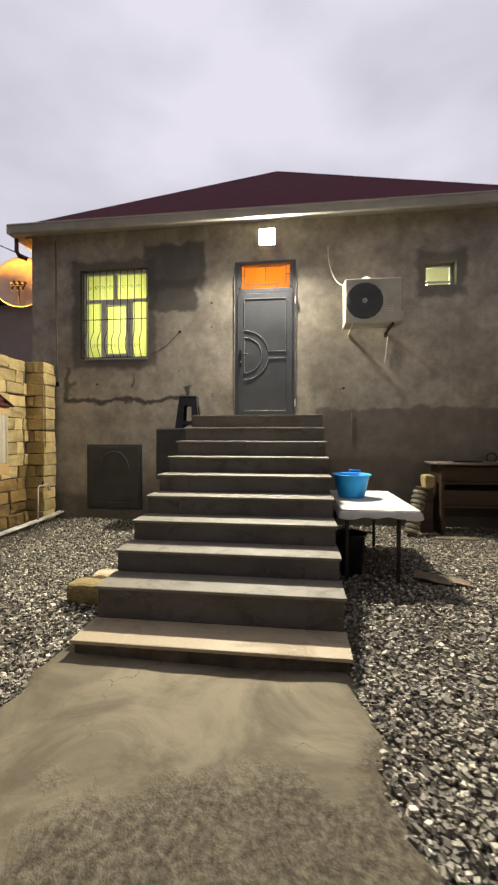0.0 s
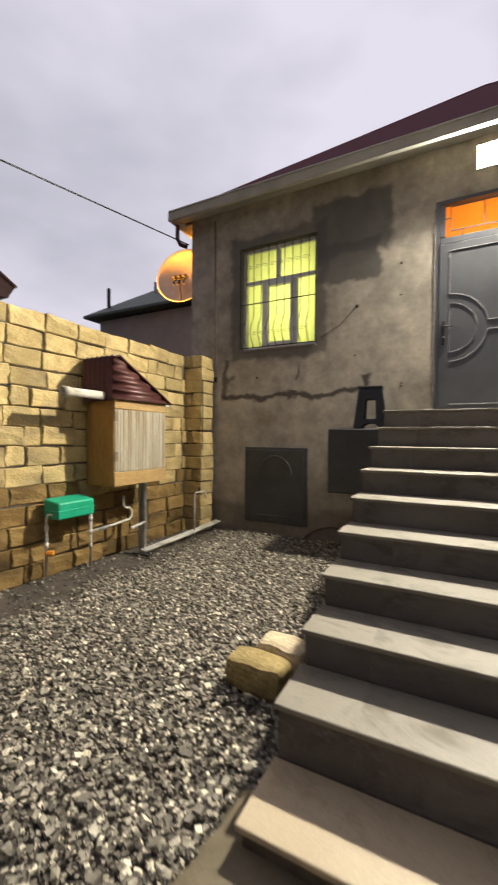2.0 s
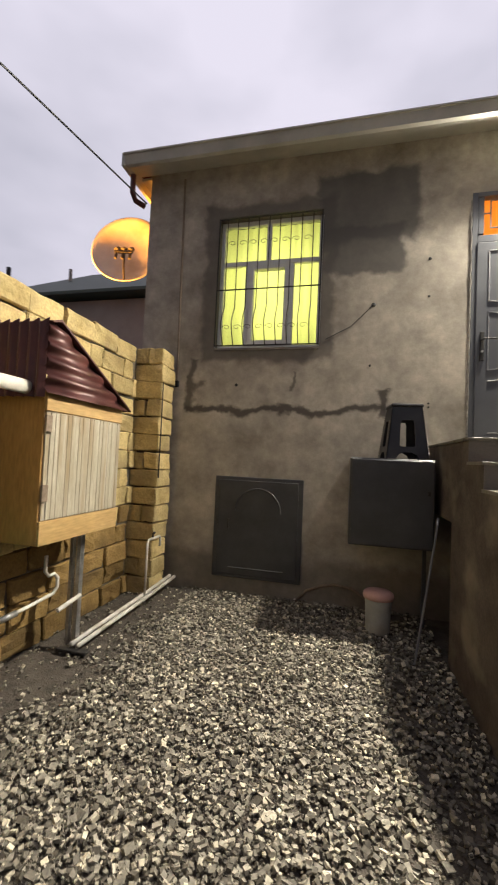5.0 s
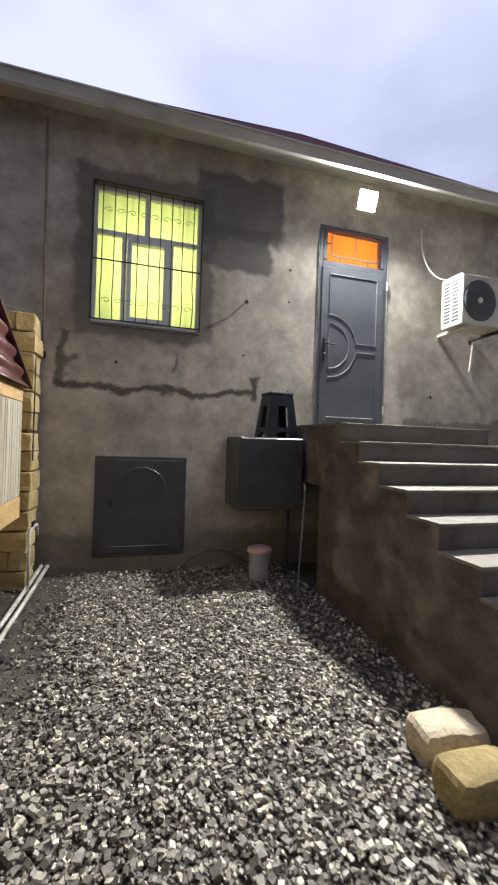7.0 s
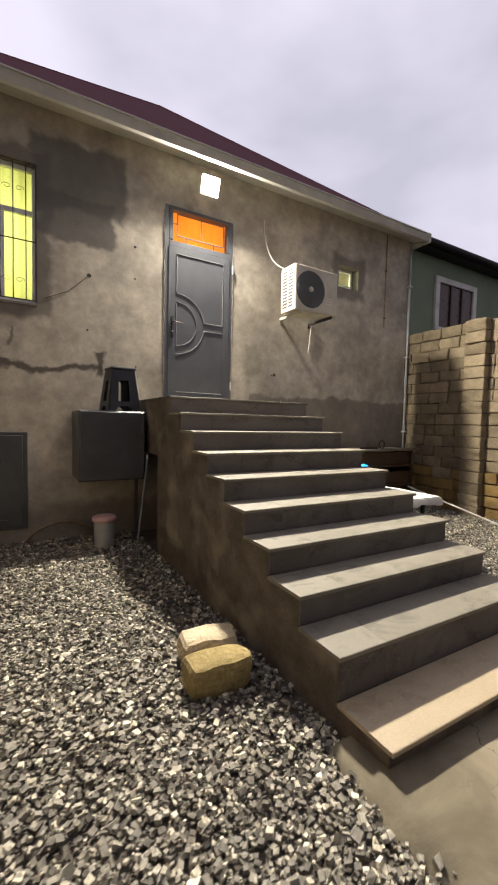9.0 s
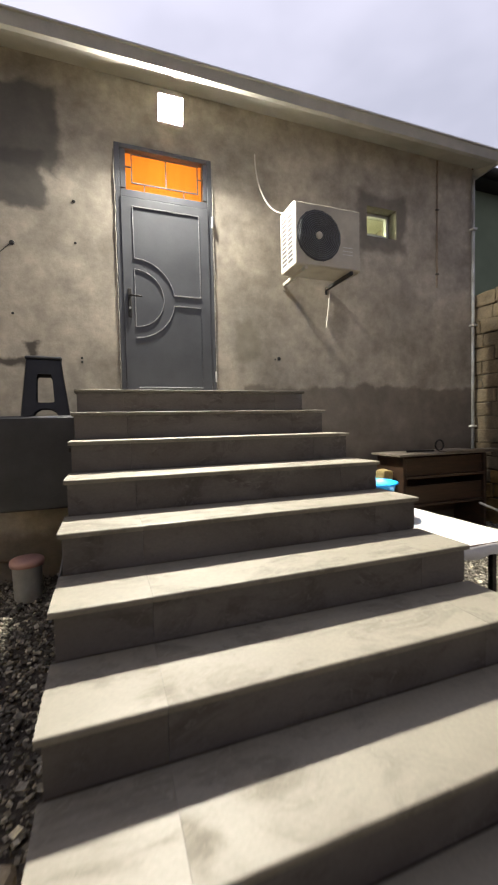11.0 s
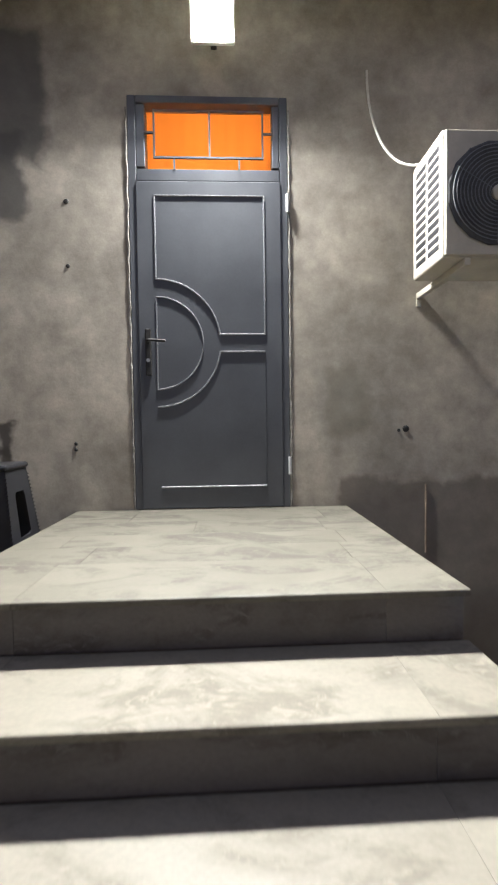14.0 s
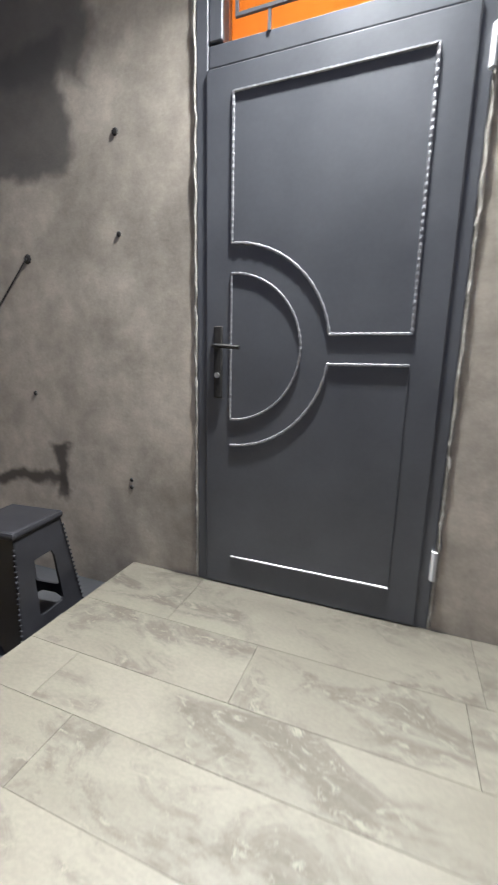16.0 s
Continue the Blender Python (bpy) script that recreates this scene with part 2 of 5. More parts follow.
def concrete_mat():
    """Hand-spread concrete: smooth pale cloud patches, darker pitted patches, cracks."""
    m, n, l, p = nodes_of("rough_concrete")
    tc = n.new("ShaderNodeTexCoord")
    pos = tc.outputs["Object"]

    def tex(scale, detail, rough=0.6, dist=0.0):
        t = n.new("ShaderNodeTexNoise")
        t.inputs["Scale"].default_value, t.inputs["Detail"].default_value = scale, detail
        t.inputs["Roughness"].default_value, t.inputs["Distortion"].default_value = rough, dist
        l.new(pos, t.inputs["Vector"])
        return t.outputs["Fac"]

    def ramp(src, lo, hi):
        r = n.new("ShaderNodeMapRange")
        r.interpolation_type = "SMOOTHSTEP"
        r.inputs["From Min"].default_value, r.inputs["From Max"].default_value = lo, hi
        l.new(src, r.inputs["Value"])
        return r.outputs["Result"]

    def mix(f, a, b):
        x = n.new("ShaderNodeMix")
        x.data_type = "RGBA"
        l.new(f, x.inputs["Factor"])
        for key, v in (("A", a), ("B", b)):
            if isinstance(v, tuple):
                x.inputs[key].default_value = (*v, 1)
            else:
                l.new(v, x.inputs[key])
        return x.outputs["Result"]

    cloud, patch, pit, fine = tex(1.7, 6, 0.62, 0.6), tex(0.9, 7, 0.66, 0.4), tex(30, 5, 0.75), tex(120, 3)
    col = mix(ramp(cloud, 0.36, 0.64), (0.115, 0.095, 0.06), (0.225, 0.19, 0.126))
    sep = n.new("ShaderNodeSeparateXYZ")
    l.new(pos, sep.inputs[0])
    edge = n.new("ShaderNodeMath")
    edge.operation = "MULTIPLY_ADD"
    l.new(patch, edge.inputs[0])
    edge.inputs[1].default_value = 2.4
    l.new(sep.outputs["Y"], edge.inputs[2])
    diag = n.new("ShaderNodeMath")
    diag.operation = "MULTIPLY_ADD"
    l.new(sep.outputs["X"], diag.inputs[0])
    diag.inputs[1].default_value = -0.35
    l.new(edge.outputs[0], diag.inputs[2])
    rough_area = ramp(diag.outputs[0], 2.72, 2.45)
    speck = mix(ramp(pit, 0.30, 0.74), (0.05, 0.04, 0.026), (0.21, 0.174, 0.116))
    col = mix(rough_area, col, speck)
    cr = n.new("ShaderNodeTexVoronoi")
    cr.feature = "DISTANCE_TO_EDGE"
    cr.inputs["Scale"].default_value = 1.1
    wv = n.new("ShaderNodeVectorMath")
    wv.operation = "MULTIPLY_ADD"
    nz = n.new("ShaderNodeTexNoise")
    nz.inputs["Scale"].default_value, nz.inputs["Detail"].default_value = 3.0, 5
    l.new(pos, nz.inputs["Vector"])
    l.new(nz.outputs["Color"], wv.inputs[0])
    wv.inputs[1].default_value = (0.5, 0.5, 0.5)
    l.new(pos, wv.inputs[2])
    l.new(wv.outputs[0], cr.inputs["Vector"])
    crack = ramp(cr.outputs["Distance"], 0.004, 0.0)
    half = n.new("ShaderNodeMath")
    half.operation = "MULTIPLY"
    l.new(crack, half.inputs[0])
    l.new(ramp(cloud, 0.45, 0.6), half.inputs[1])
    col = mix(half.outputs[0], col, (0.06, 0.05, 0.035))
    l.new(col, p.inputs["Base Color"])
    p.inputs["Roughness"].default_value = 0.8
    p.inputs["Specular IOR Level"].default_value = 0.3
    hm = n.new("ShaderNodeMath")
    hm.operation = "MULTIPLY"
    l.new(rough_area, hm.inputs[0])
    l.new(pit, hm.inputs[1])
    b1 = n.new("ShaderNodeBump")
    b1.inputs["Strength"].default_value, b1.inputs["Distance"].default_value = 0.55, 0.03
    l.new(hm.outputs[0], b1.inputs["Height"])
    b2 = n.new("ShaderNodeBump")
    b2.inputs["Strength"].default_value, b2.inputs["Distance"].default_value = 0.3, 0.05
    l.new(cloud, b2.inputs["Height"])
    l.new(b1.outputs["Normal"], b2.inputs["Normal"])
    b3 = n.new("ShaderNodeBump")
    b3.inputs["Strength"].default_value, b3.inputs["Distance"].default_value = 0.3, 0.003
    l.new(fine, b3.inputs["Height"])
    l.new(b2.outputs["Normal"], b3.inputs["Normal"])
    l.new(b3.outputs["Normal"], p.inputs["Normal"])
    return m


def stone_mat():
    """Crushed stone: mostly mid and dark grey pieces, a few pale ones."""
    m, n, l, p = nodes_of("gravel_stone")
    geo = n.new("ShaderNodeNewGeometry")
    rp = n.new("ShaderNodeValToRGB")
    cr = rp.color_ramp
    cr.elements[0].position, cr.elements[0].color = 0.0, (0.078, 0.067, 0.049, 1)
    cr.elements[1].position, cr.elements[1].color = 1.0, (0.80, 0.73, 0.55, 1)
    for pos_, c in ((0.35, (0.164, 0.146, 0.113)), (0.7, (0.303, 0.275, 0.213)), (0.9, (0.451, 0.410, 0.316))):
        e = cr.elements.new(pos_)
        e.color = (*c, 1)
    l.new(geo.outputs["Random Per Island"], rp.inputs["Fac"])
    tc = n.new("ShaderNodeTexCoord")
    nz = n.new("ShaderNodeTexNoise")
    nz.inputs["Scale"].default_value, nz.inputs["Detail"].default_value = 60, 4
    l.new(tc.outputs["Object"], nz.inputs["Vector"])
    r = n.new("ShaderNodeMapRange")
    r.inputs["From Min"].default_value, r.inputs["From Max"].default_value = 0.3, 0.7
    r.inputs["To Min"].default_value, r.inputs["To Max"].default_value = 0.7, 1.25
    l.new(nz.outputs["Fac"], r.inputs["Value"])
    x = n.new("ShaderNodeMix")
    x.data_type, x.blend_type = "RGBA", "MULTIPLY"
    x.inputs["Factor"].default_value = 1.0
    l.new(rp.outputs["Color"], x.inputs["A"])
    l.new(r.outputs["Result"], x.inputs["B"])
    l.new(x.outputs["Result"], p.inputs["Base Color"])
    p.inputs["Roughness"].default_value = 0.7
    return m


def glass_mat():
    m, n, l, p = nodes_of("window_glass")
    p.inputs["Transmission Weight"].default_value = 1.0
    p.inputs["Roughness"].default_value = 0.02
    p.inputs["IOR"].default_value = 1.1
    p.inputs["Base Color"].default_value = (0.96, 0.98, 0.97, 1)
    return m


def glow_mat(name, colour, strength):
    m, n, l, p = nodes_of(name)
    p.inputs["Emission Color"].default_value = (*colour, 1)
    p.inputs["Emission Strength"].default_value = strength
    return m


def tile_mat(name, a, b, c):
    """Stone-look porcelain: a pale clouded ground, drifts of darker brushed stone with pale flecks in them."""
    m, n, l, p = nodes_of(name)
    tc = n.new("ShaderNodeTexCoord")
    info = n.new("ShaderNodeObjectInfo")
    sc = n.new("ShaderNodeVectorMath")
    sc.operation = "SCALE"
    sc.inputs[0].default_value = (11, 17, 5)
    l.new(info.outputs["Random"], sc.inputs["Scale"])
    ad = n.new("ShaderNodeVectorMath")
    l.new(tc.outputs["Object"], ad.inputs[0])
    l.new(sc.outputs[0], ad.inputs[1])
    mp = n.new("ShaderNodeMapping")
    mp.inputs["Rotation"].default_value = (0, 0, 0.7)
    mp.inputs["Scale"].default_value = (1.0, 1.9, 1.6)
    l.new(ad.outputs[0], mp.inputs["Vector"])

    def tex(scale, detail, rough, distortion):
        t = n.new("ShaderNodeTexNoise")
        t.inputs["Scale"].default_value, t.inputs["Detail"].default_value = scale, detail
        t.inputs["Roughness"].default_value, t.inputs["Distortion"].default_value = rough, distortion
        l.new(mp.outputs["Vector"], t.inputs["Vector"])
        return t.outputs["Fac"]

    def ramp(src, lo, hi, to0=0.0, to1=1.0):
        q = n.new("ShaderNodeMapRange")
        q.interpolation_type = "SMOOTHSTEP"
        q.inputs["From Min"].default_value, q.inputs["From Max"].default_value = lo, hi
        q.inputs["To Min"].default_value, q.inputs["To Max"].default_value = to0, to1
        l.new(src, q.inputs["Value"])
        return q.outputs["Result"]

    def mix(f, u, v, blend="MIX"):
        x = n.new("ShaderNodeMix")
        x.data_type, x.blend_type = "RGBA", blend
        for key, w in (("Factor", f), ("A", u), ("B", v)):
            if isinstance(w, tuple):
                x.inputs[key].default_value = (*w, 1)
            elif isinstance(w, float):
                x.inputs[key].default_value = w
            else:
                l.new(w, x.inputs[key])
        return x.outputs["Result"]

    cloud, drift, fleck, grit = tex(1.6, 5, 0.55, 0.5), tex(2.4, 7, 0.66, 0.9), tex(13, 6, 0.72, 1.2), tex(60, 3, 0.6, 0.0)
    pale = tuple(0.55 * u + 0.45 * v for u, v in zip(b, c))
    col = mix(ramp(cloud, 0.34, 0.66), b, pale)
    dirty = mix(ramp(fleck, 0.50, 0.66), a, c)
    amount = ramp(drift, 0.47, 0.64, 0.0, 0.62)
    col = mix(amount, col, dirty)
    col = mix(1.0, col, ramp(grit, 0.3, 0.7, 0.94, 1.06), "MULTIPLY")
    l.new(col, p.inputs["Base Color"])
    l.new(ramp(drift, 0.45, 0.65, 0.52, 0.74), p.inputs["Roughness"])
    p.inputs["Specular IOR Level"].default_value = 0.3
    bp = n.new("ShaderNodeBump")
    bp.inputs["Strength"].default_value, bp.inputs["Distance"].default_value = 0.12, 0.002
    l.new(fleck, bp.inputs["Height"])
    l.new(bp.outputs["Normal"], p.inputs["Normal"])
    return m


M_PLASTER = plaster_mat()
M_SIDE = mat("stair_side_render", (0.058, 0.043, 0.031), (0.135, 0.106, 0.08), 4.4, 0.85, bump=0.3, stain=(0.21, 0.172, 0.122), stretch=(1, 1.0, 1.2), dist=0.01)
M_CONCRETE = concrete_mat()
M_EARTH = mat("damp_gravel_bed", (0.05, 0.041, 0.032), (0.115, 0.096, 0.074), 9, 0.9, bump=0.8, fine=70, dist=0.02)
M_STONE = stone_mat()
M_MORTAR = mat("mortar", (0.035, 0.026, 0.017), (0.22, 0.185, 0.13), 2.2, 0.95, bump=0.6, dist=0.02)
M_BLOCK = mat("limestone_block", (0.42, 0.315, 0.135), (0.62, 0.49, 0.235), 3.5, 0.95, bump=0.6, fine=45, stain=(0.31, 0.24, 0.125), vary=0.22, dist=0.012, spec=0.15)
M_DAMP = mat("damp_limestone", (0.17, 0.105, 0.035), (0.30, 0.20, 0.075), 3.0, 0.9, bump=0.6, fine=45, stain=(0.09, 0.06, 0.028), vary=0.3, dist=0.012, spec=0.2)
M_BLOCK3 = mat("dirty_limestone", (0.22, 0.165, 0.07), (0.36, 0.28, 0.125), 5, 0.95, bump=0.6, fine=45, stain=(0.12, 0.09, 0.045), dist=0.015, spec=0.15)
# Grey block's stone, lightened so the lamplight on its top is in the colour.
M_LIT_STONE = mat("lit_sawn_stone", (0.42, 0.34, 0.22), (0.60, 0.51, 0.36), 4, 0.95, bump=0.6, fine=45, stain=(0.30, 0.21, 0.13), dist=0.015, spec=0.15)
# East wall's brownish limestone, darkened further to hold the air conditioner's shadow.
M_BLOCK_SHADED = mat("shaded_limestone_block", (0.17, 0.135, 0.088), (0.29, 0.235, 0.152), 3.5, 0.95, bump=0.6, fine=45, vary=0.2, dist=0.012, spec=0.15)
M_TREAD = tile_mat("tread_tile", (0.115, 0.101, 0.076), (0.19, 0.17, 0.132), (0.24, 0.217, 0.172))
M_SAND = tile_mat("first_tread_tile", (0.26, 0.205, 0.125), (0.38, 0.305, 0.20), (0.44, 0.365, 0.255))
# Same grey tile as the treads; the risers' shade is in this darker colour.
M_RISER_SHADED = tile_mat("riser_tile", (0.06, 0.051, 0.045), (0.098, 0.085, 0.077), (0.18, 0.165, 0.155))
M_LANDING = tile_mat("landing_tile", (0.062, 0.055, 0.042), (0.125, 0.113, 0.087), (0.195, 0.179, 0.141))
M_DOOR = mat("grey_door_paint", (0.085, 0.088, 0.098), (0.11, 0.114, 0.125), 3, 0.42, metal=0.2, bump=0.015, grain=0.03)
M_ROPE = mat("silver_trim", (0.30, 0.30, 0.31), (0.42, 0.42, 0.43), 40, 0.4, metal=0.6, bump=0.3, fine=200)
M_DARK = mat("dark_grey_sheet_metal", (0.052, 0.053, 0.057), (0.075, 0.076, 0.08), 4, 0.45, metal=0.25, bump=0.08, grain=0.03)
M_IRON = mat("black_iron", (0.02, 0.02, 0.02), (0.05, 0.045, 0.04), 20, 0.6, metal=0.4)
M_STEEL = mat("dull_steel", (0.35, 0.35, 0.34), (0.5, 0.5, 0.49), 20, 0.4, metal=0.8)
M_PVC = mat("white_plastic_frame", (0.66, 0.66, 0.66), (0.76, 0.76, 0.75), 8, 0.45, bump=0.03, grain=0.03)
M_WHITE = mat("aged_white_enamel", (0.62, 0.60, 0.54), (0.74, 0.72, 0.66), 5, 0.45, bump=0.04, stain=(0.55, 0.52, 0.45), grain=0.03)
M_CREAM = mat("yellowed_enamel", (0.46, 0.425, 0.345), (0.56, 0.52, 0.43), 5, 0.5, bump=0.04, stain=(0.40, 0.365, 0.29), grain=0.03)
M_PIPE = mat("white_pipe", (0.55, 0.52, 0.45), (0.72, 0.70, 0.63), 9, 0.5, bump=0.05, stain=(0.4, 0.36, 0.28), grain=0.03)
M_FAN = mat("fan_grille_black", (0.05, 0.05, 0.05), (0.08, 0.08, 0.078), 8, 0.5)
M_GRILLE = mat("grey_grille", (0.13, 0.135, 0.14), (0.18, 0.185, 0.19), 8, 0.5, grain=0.03)
M_BLACK = mat("black_plastic", (0.012, 0.012, 0.014), (0.022, 0.022, 0.025), 8, 0.38, bump=0.05, grain=0.03)
M_BLUE = mat("blue_plastic", (0.012, 0.33, 0.86), (0.02, 0.40, 0.92), 5, 0.4, bump=0.03, grain=0.03)
M_OILCLOTH = mat("white_oilcloth", (0.60, 0.58, 0.53), (0.74, 0.72, 0.67), 5, 0.5, bump=0.2, stain=(0.5, 0.47, 0.4), grain=0.03)
M_WOOD = mat("pine_board", (0.38, 0.24, 0.085), (0.50, 0.33, 0.135), 6, 0.7, bump=0.15, stretch=(1, 0.15, 1))
M_PLY = mat("ochre_plywood", (0.27, 0.145, 0.04), (0.37, 0.21, 0.065), 4, 0.7, bump=0.12, stretch=(1, 1, 0.2))
M_RIBBED = mat("weathered_ribbed_panel", (0.33, 0.285, 0.20), (0.46, 0.41, 0.315), 7, 0.75, bump=0.15, stretch=(1, 3, 0.25), stain=(0.28, 0.21, 0.12))
M_MAROON = mat("maroon_sheet_metal", (0.06, 0.018, 0.015), (0.10, 0.03, 0.024), 6, 0.45, metal=0.2, bump=0.05, grain=0.03)
M_ROOF = mat("wine_red_roof_sheet", (0.085, 0.014, 0.026), (0.12, 0.024, 0.038), 4, 0.85, bump=0.05, spec=0.15, grain=0.03)
M_EAVE = mat("off_white_eave", (0.40, 0.385, 0.33), (0.50, 0.48, 0.42), 3, 0.55, bump=0.05, stain=(0.34, 0.32, 0.27), grain=0.03)
M_GREEN = mat("green_plastic", (0.01, 0.34, 0.18), (0.02, 0.42, 0.24), 6, 0.45, bump=0.03, grain=0.03)
M_BROWNWOOD = mat("dark_brown_veneer", (0.035, 0.02, 0.012), (0.075, 0.042, 0.024), 6, 0.5, stretch=(0.2, 1, 2))
M_DUST = mat("dusty_top", (0.16, 0.13, 0.10), (0.25, 0.21, 0.16), 5, 0.7)
M_FOAM = mat("yellow_foam", (0.42, 0.32, 0.12), (0.55, 0.44, 0.20), 12, 0.95, bump=0.4)
M_HOSE = mat("ribbed_duct", (0.19, 0.165, 0.12), (0.29, 0.26, 0.19), 8, 0.5, metal=0.3)
M_CARD = mat("damp_cardboard", (0.17, 0.125, 0.085), (0.26, 0.20, 0.145), 7, 0.9, bump=0.2)
M_PINK = mat("pink_plastic_lid", (0.52, 0.30, 0.26), (0.62, 0.38, 0.33), 6, 0.5, grain=0.03)
M_BUCKET = mat("pale_grey_plastic", (0.40, 0.41, 0.40), (0.52, 0.53, 0.52), 6, 0.5, stain=(0.33, 0.31, 0.27), grain=0.03)
M_DISH = mat("dish_paint", (0.50, 0.48, 0.45), (0.60, 0.58, 0.55), 5, 0.5, stain=(0.42, 0.38, 0.32), grain=0.03)
M_NBWALL = mat("neighbour_render", (0.30, 0.265, 0.24), (0.40, 0.36, 0.33), 1.0, 0.9, bump=0.2)
M_NBROOF = mat("dark_green_roof", (0.05, 0.07, 0.055), (0.08, 0.10, 0.08), 3, 0.6)
M_GREENWALL = mat("sage_green_render", (0.20, 0.245, 0.16), (0.25, 0.30, 0.20), 1.5, 0.85, bump=0.15, grain=0.03)
M_CABLE = mat("black_cable", (0.01, 0.01, 0.01), (0.02, 0.02, 0.02), 9, 0.6)
M_DARKGLASS = mat("dark_window_wood", (0.05, 0.02, 0.015), (0.09, 0.04, 0.028), 5, 0.3)
M_ROOM = mat("room_paint", (0.6, 0.58, 0.5), (0.65, 0.63, 0.55), 3, 0.9)
M_CURTAIN = curtain_mat("yellow_green_curtain", (0.87, 0.90, 0.43))
M_ORANGE = curtain_mat("orange_curtain", (0.95, 0.42, 0.10))
M_GLASS = glass_mat()
M_GLOW = glow_mat("lit_diffuser", (1.0, 0.92, 0.77), LAMP_POWER)
M_FILLER = mat("pale_filler", (0.18, 0.165, 0.14), (0.38, 0.36, 0.32), 14, 0.9, bump=0.5)
M_ORANGETAPE = mat("orange_valve", (0.75, 0.28, 0.02), (0.85, 0.35, 0.04), 9, 0.5)


# ---- mesh helpers ----
def part(name, bm, material, parent=None, label="", smooth=False):
    me = bpy.data.meshes.new(name)
    bmesh.ops.recalc_face_normals(bm, faces=bm.faces[:])
    bm.to_mesh(me)
    bm.free()
    me.materials.append(material)
    if smooth:
        me.shade_smooth()
    ob = new(name, me)
    if parent:
        ob.parent = parent
    if label:
        ob["label"] = label
    return ob


def thing(name, x, y, z, label, category, group="", kind="", rz=0):
    ob = new(name)
    ob.empty_display_size = 0.1
    ob.matrix_world = pose(x, y, z, 0, 0, rz)
    return tagged(ob, label, category, group, kind)


def box(bm, x0, y0, z0, x1, y1, z1, bevel=0.0, seg=1):
    r = bmesh.ops.create_cube(bm, size=1)
    vs = r["verts"]
    for v in vs:
        v.co = Vector((x0 if v.co.x < 0 else x1, y0 if v.co.y < 0 else y1, z0 if v.co.z < 0 else z1))
    if bevel:
        es = list({e for v in vs for e in v.link_edges})
        bmesh.ops.bevel(bm, geom=es, offset=bevel, segments=seg, affect="EDGES", profile=0.5)
    return bm


def nbox(*a, **k):
    return box(bmesh.new(), *a, **k)


def tube(bm, pts, r, n=8, r_end=None, cap=True):
    pts = [Vector(p) for p in pts]
    rings = []
    ref = None
    for i, p in enumerate(pts):
        d = (pts[min(i + 1, len(pts) - 1)] - pts[max(i - 1, 0)]).normalized()
        if ref is None:
            ref = d.orthogonal().normalized()
        ref = (ref - d * ref.dot(d)).normalized()
        s = d.cross(ref)
        rr = r if r_end is None else r + (r_end - r) * i / (len(pts) - 1)
        rings.append([bm.verts.new(p + (ref * math.cos(a) + s * math.sin(a)) * rr) for a in (2 * math.pi * k / n for k in range(n))])
    for a, b in zip(rings, rings[1:]):
        for k in range(n):
            bm.faces.new((a[k], a[(k + 1) % n], b[(k + 1) % n], b[k]))
    if cap:
        bm.faces.new(rings[0])
        bm.faces.new(rings[-1])
    return bm


def ntube(*a, **k):
    return tube(bmesh.new(), *a, **k)


def lathe(profile, n=32, bm=None, m=None):
    """Turns (radius, height) pairs round the z axis."""
    bm = bm or bmesh.new()
    m = m or Matrix()
    rings = []
    for r, z in profile:
        rings.append([bm.verts.new(m @ Vector((r * math.cos(a), r * math.sin(a), z))) for a in (2 * math.pi * k / n for k in range(n))])
    for a, b in zip(rings, rings[1:]):
        for k in range(n):
            bm.faces.new((a[k], a[(k + 1) % n], b[(k + 1) % n], b[k]))
    if profile[0][0] > 1e-4:
        bm.faces.new(rings[0])
    if profile[-1][0] > 1e-4:
        bm.faces.new(rings[-1])
    bmesh.ops.remove_doubles(bm, verts=bm.verts[:], dist=1e-5)
    return bm


def poly_prism(bm, pts, axis, a, b):
    """Extrudes a polygon of the two other axes from a to b along axis."""
    def at(p, v):
        q = list(p)
        q.insert("xyz".index(axis), v)
        return Vector(q)
    lo = [bm.verts.new(at(p, a)) for p in pts]
    hi = [bm.verts.new(at(p, b)) for p in pts]
    bm.faces.new(lo)
    bm.faces.new(hi)
    for i in range(len(pts)):
        j = (i + 1) % len(pts)
        bm.faces.new((lo[i], lo[j], hi[j], hi[i]))
    return bm


def wall_with_holes(x0, x1, z0, z1, y0, y1, holes):
    """A thick wall along x with rectangular openings (x0, z0, x1, z1) cut through it."""
    xs = sorted({x0, x1, *(h[0] for h in holes), *(h[2] for h in holes)})
    zs = sorted({z0, z1, *(h[1] for h in holes), *(h[3] for h in holes)})
    bm = bmesh.new()
    full = {}
    for i in range(len(xs) - 1):
        for k in range(len(zs) - 1):
            cx, cz = (xs[i] + xs[i + 1]) / 2, (zs[k] + zs[k + 1]) / 2
            full[i, k] = not any(h[0] < cx < h[2] and h[1] < cz < h[3] for h in holes)
    for (i, k), f in full.items():
        if not f:
            continue
        a, b, c, d = xs[i], xs[i + 1], zs[k], zs[k + 1]
        for y in (y0, y1):
            bm.faces.new([bm.verts.new(v) for v in ((a, y, c), (b, y, c), (b, y, d), (a, y, d))])
        for di, dk, q in ((-1, 0, ((a, c), (a, d))), (1, 0, ((b, c), (b, d))), (0, -1, ((a, c), (b, c))), (0, 1, ((a, d), (b, d)))):
            if not full.get((i + di, k + dk), False):
                (px, pz), (qx, qz) = q
                bm.faces.new([bm.verts.new(v) for v in ((px, y0, pz), (qx, y0, qz), (qx, y1, qz), (px, y1, pz))])
    bmesh.ops.remove_doubles(bm, verts=bm.verts[:], dist=1e-5)
    return bm


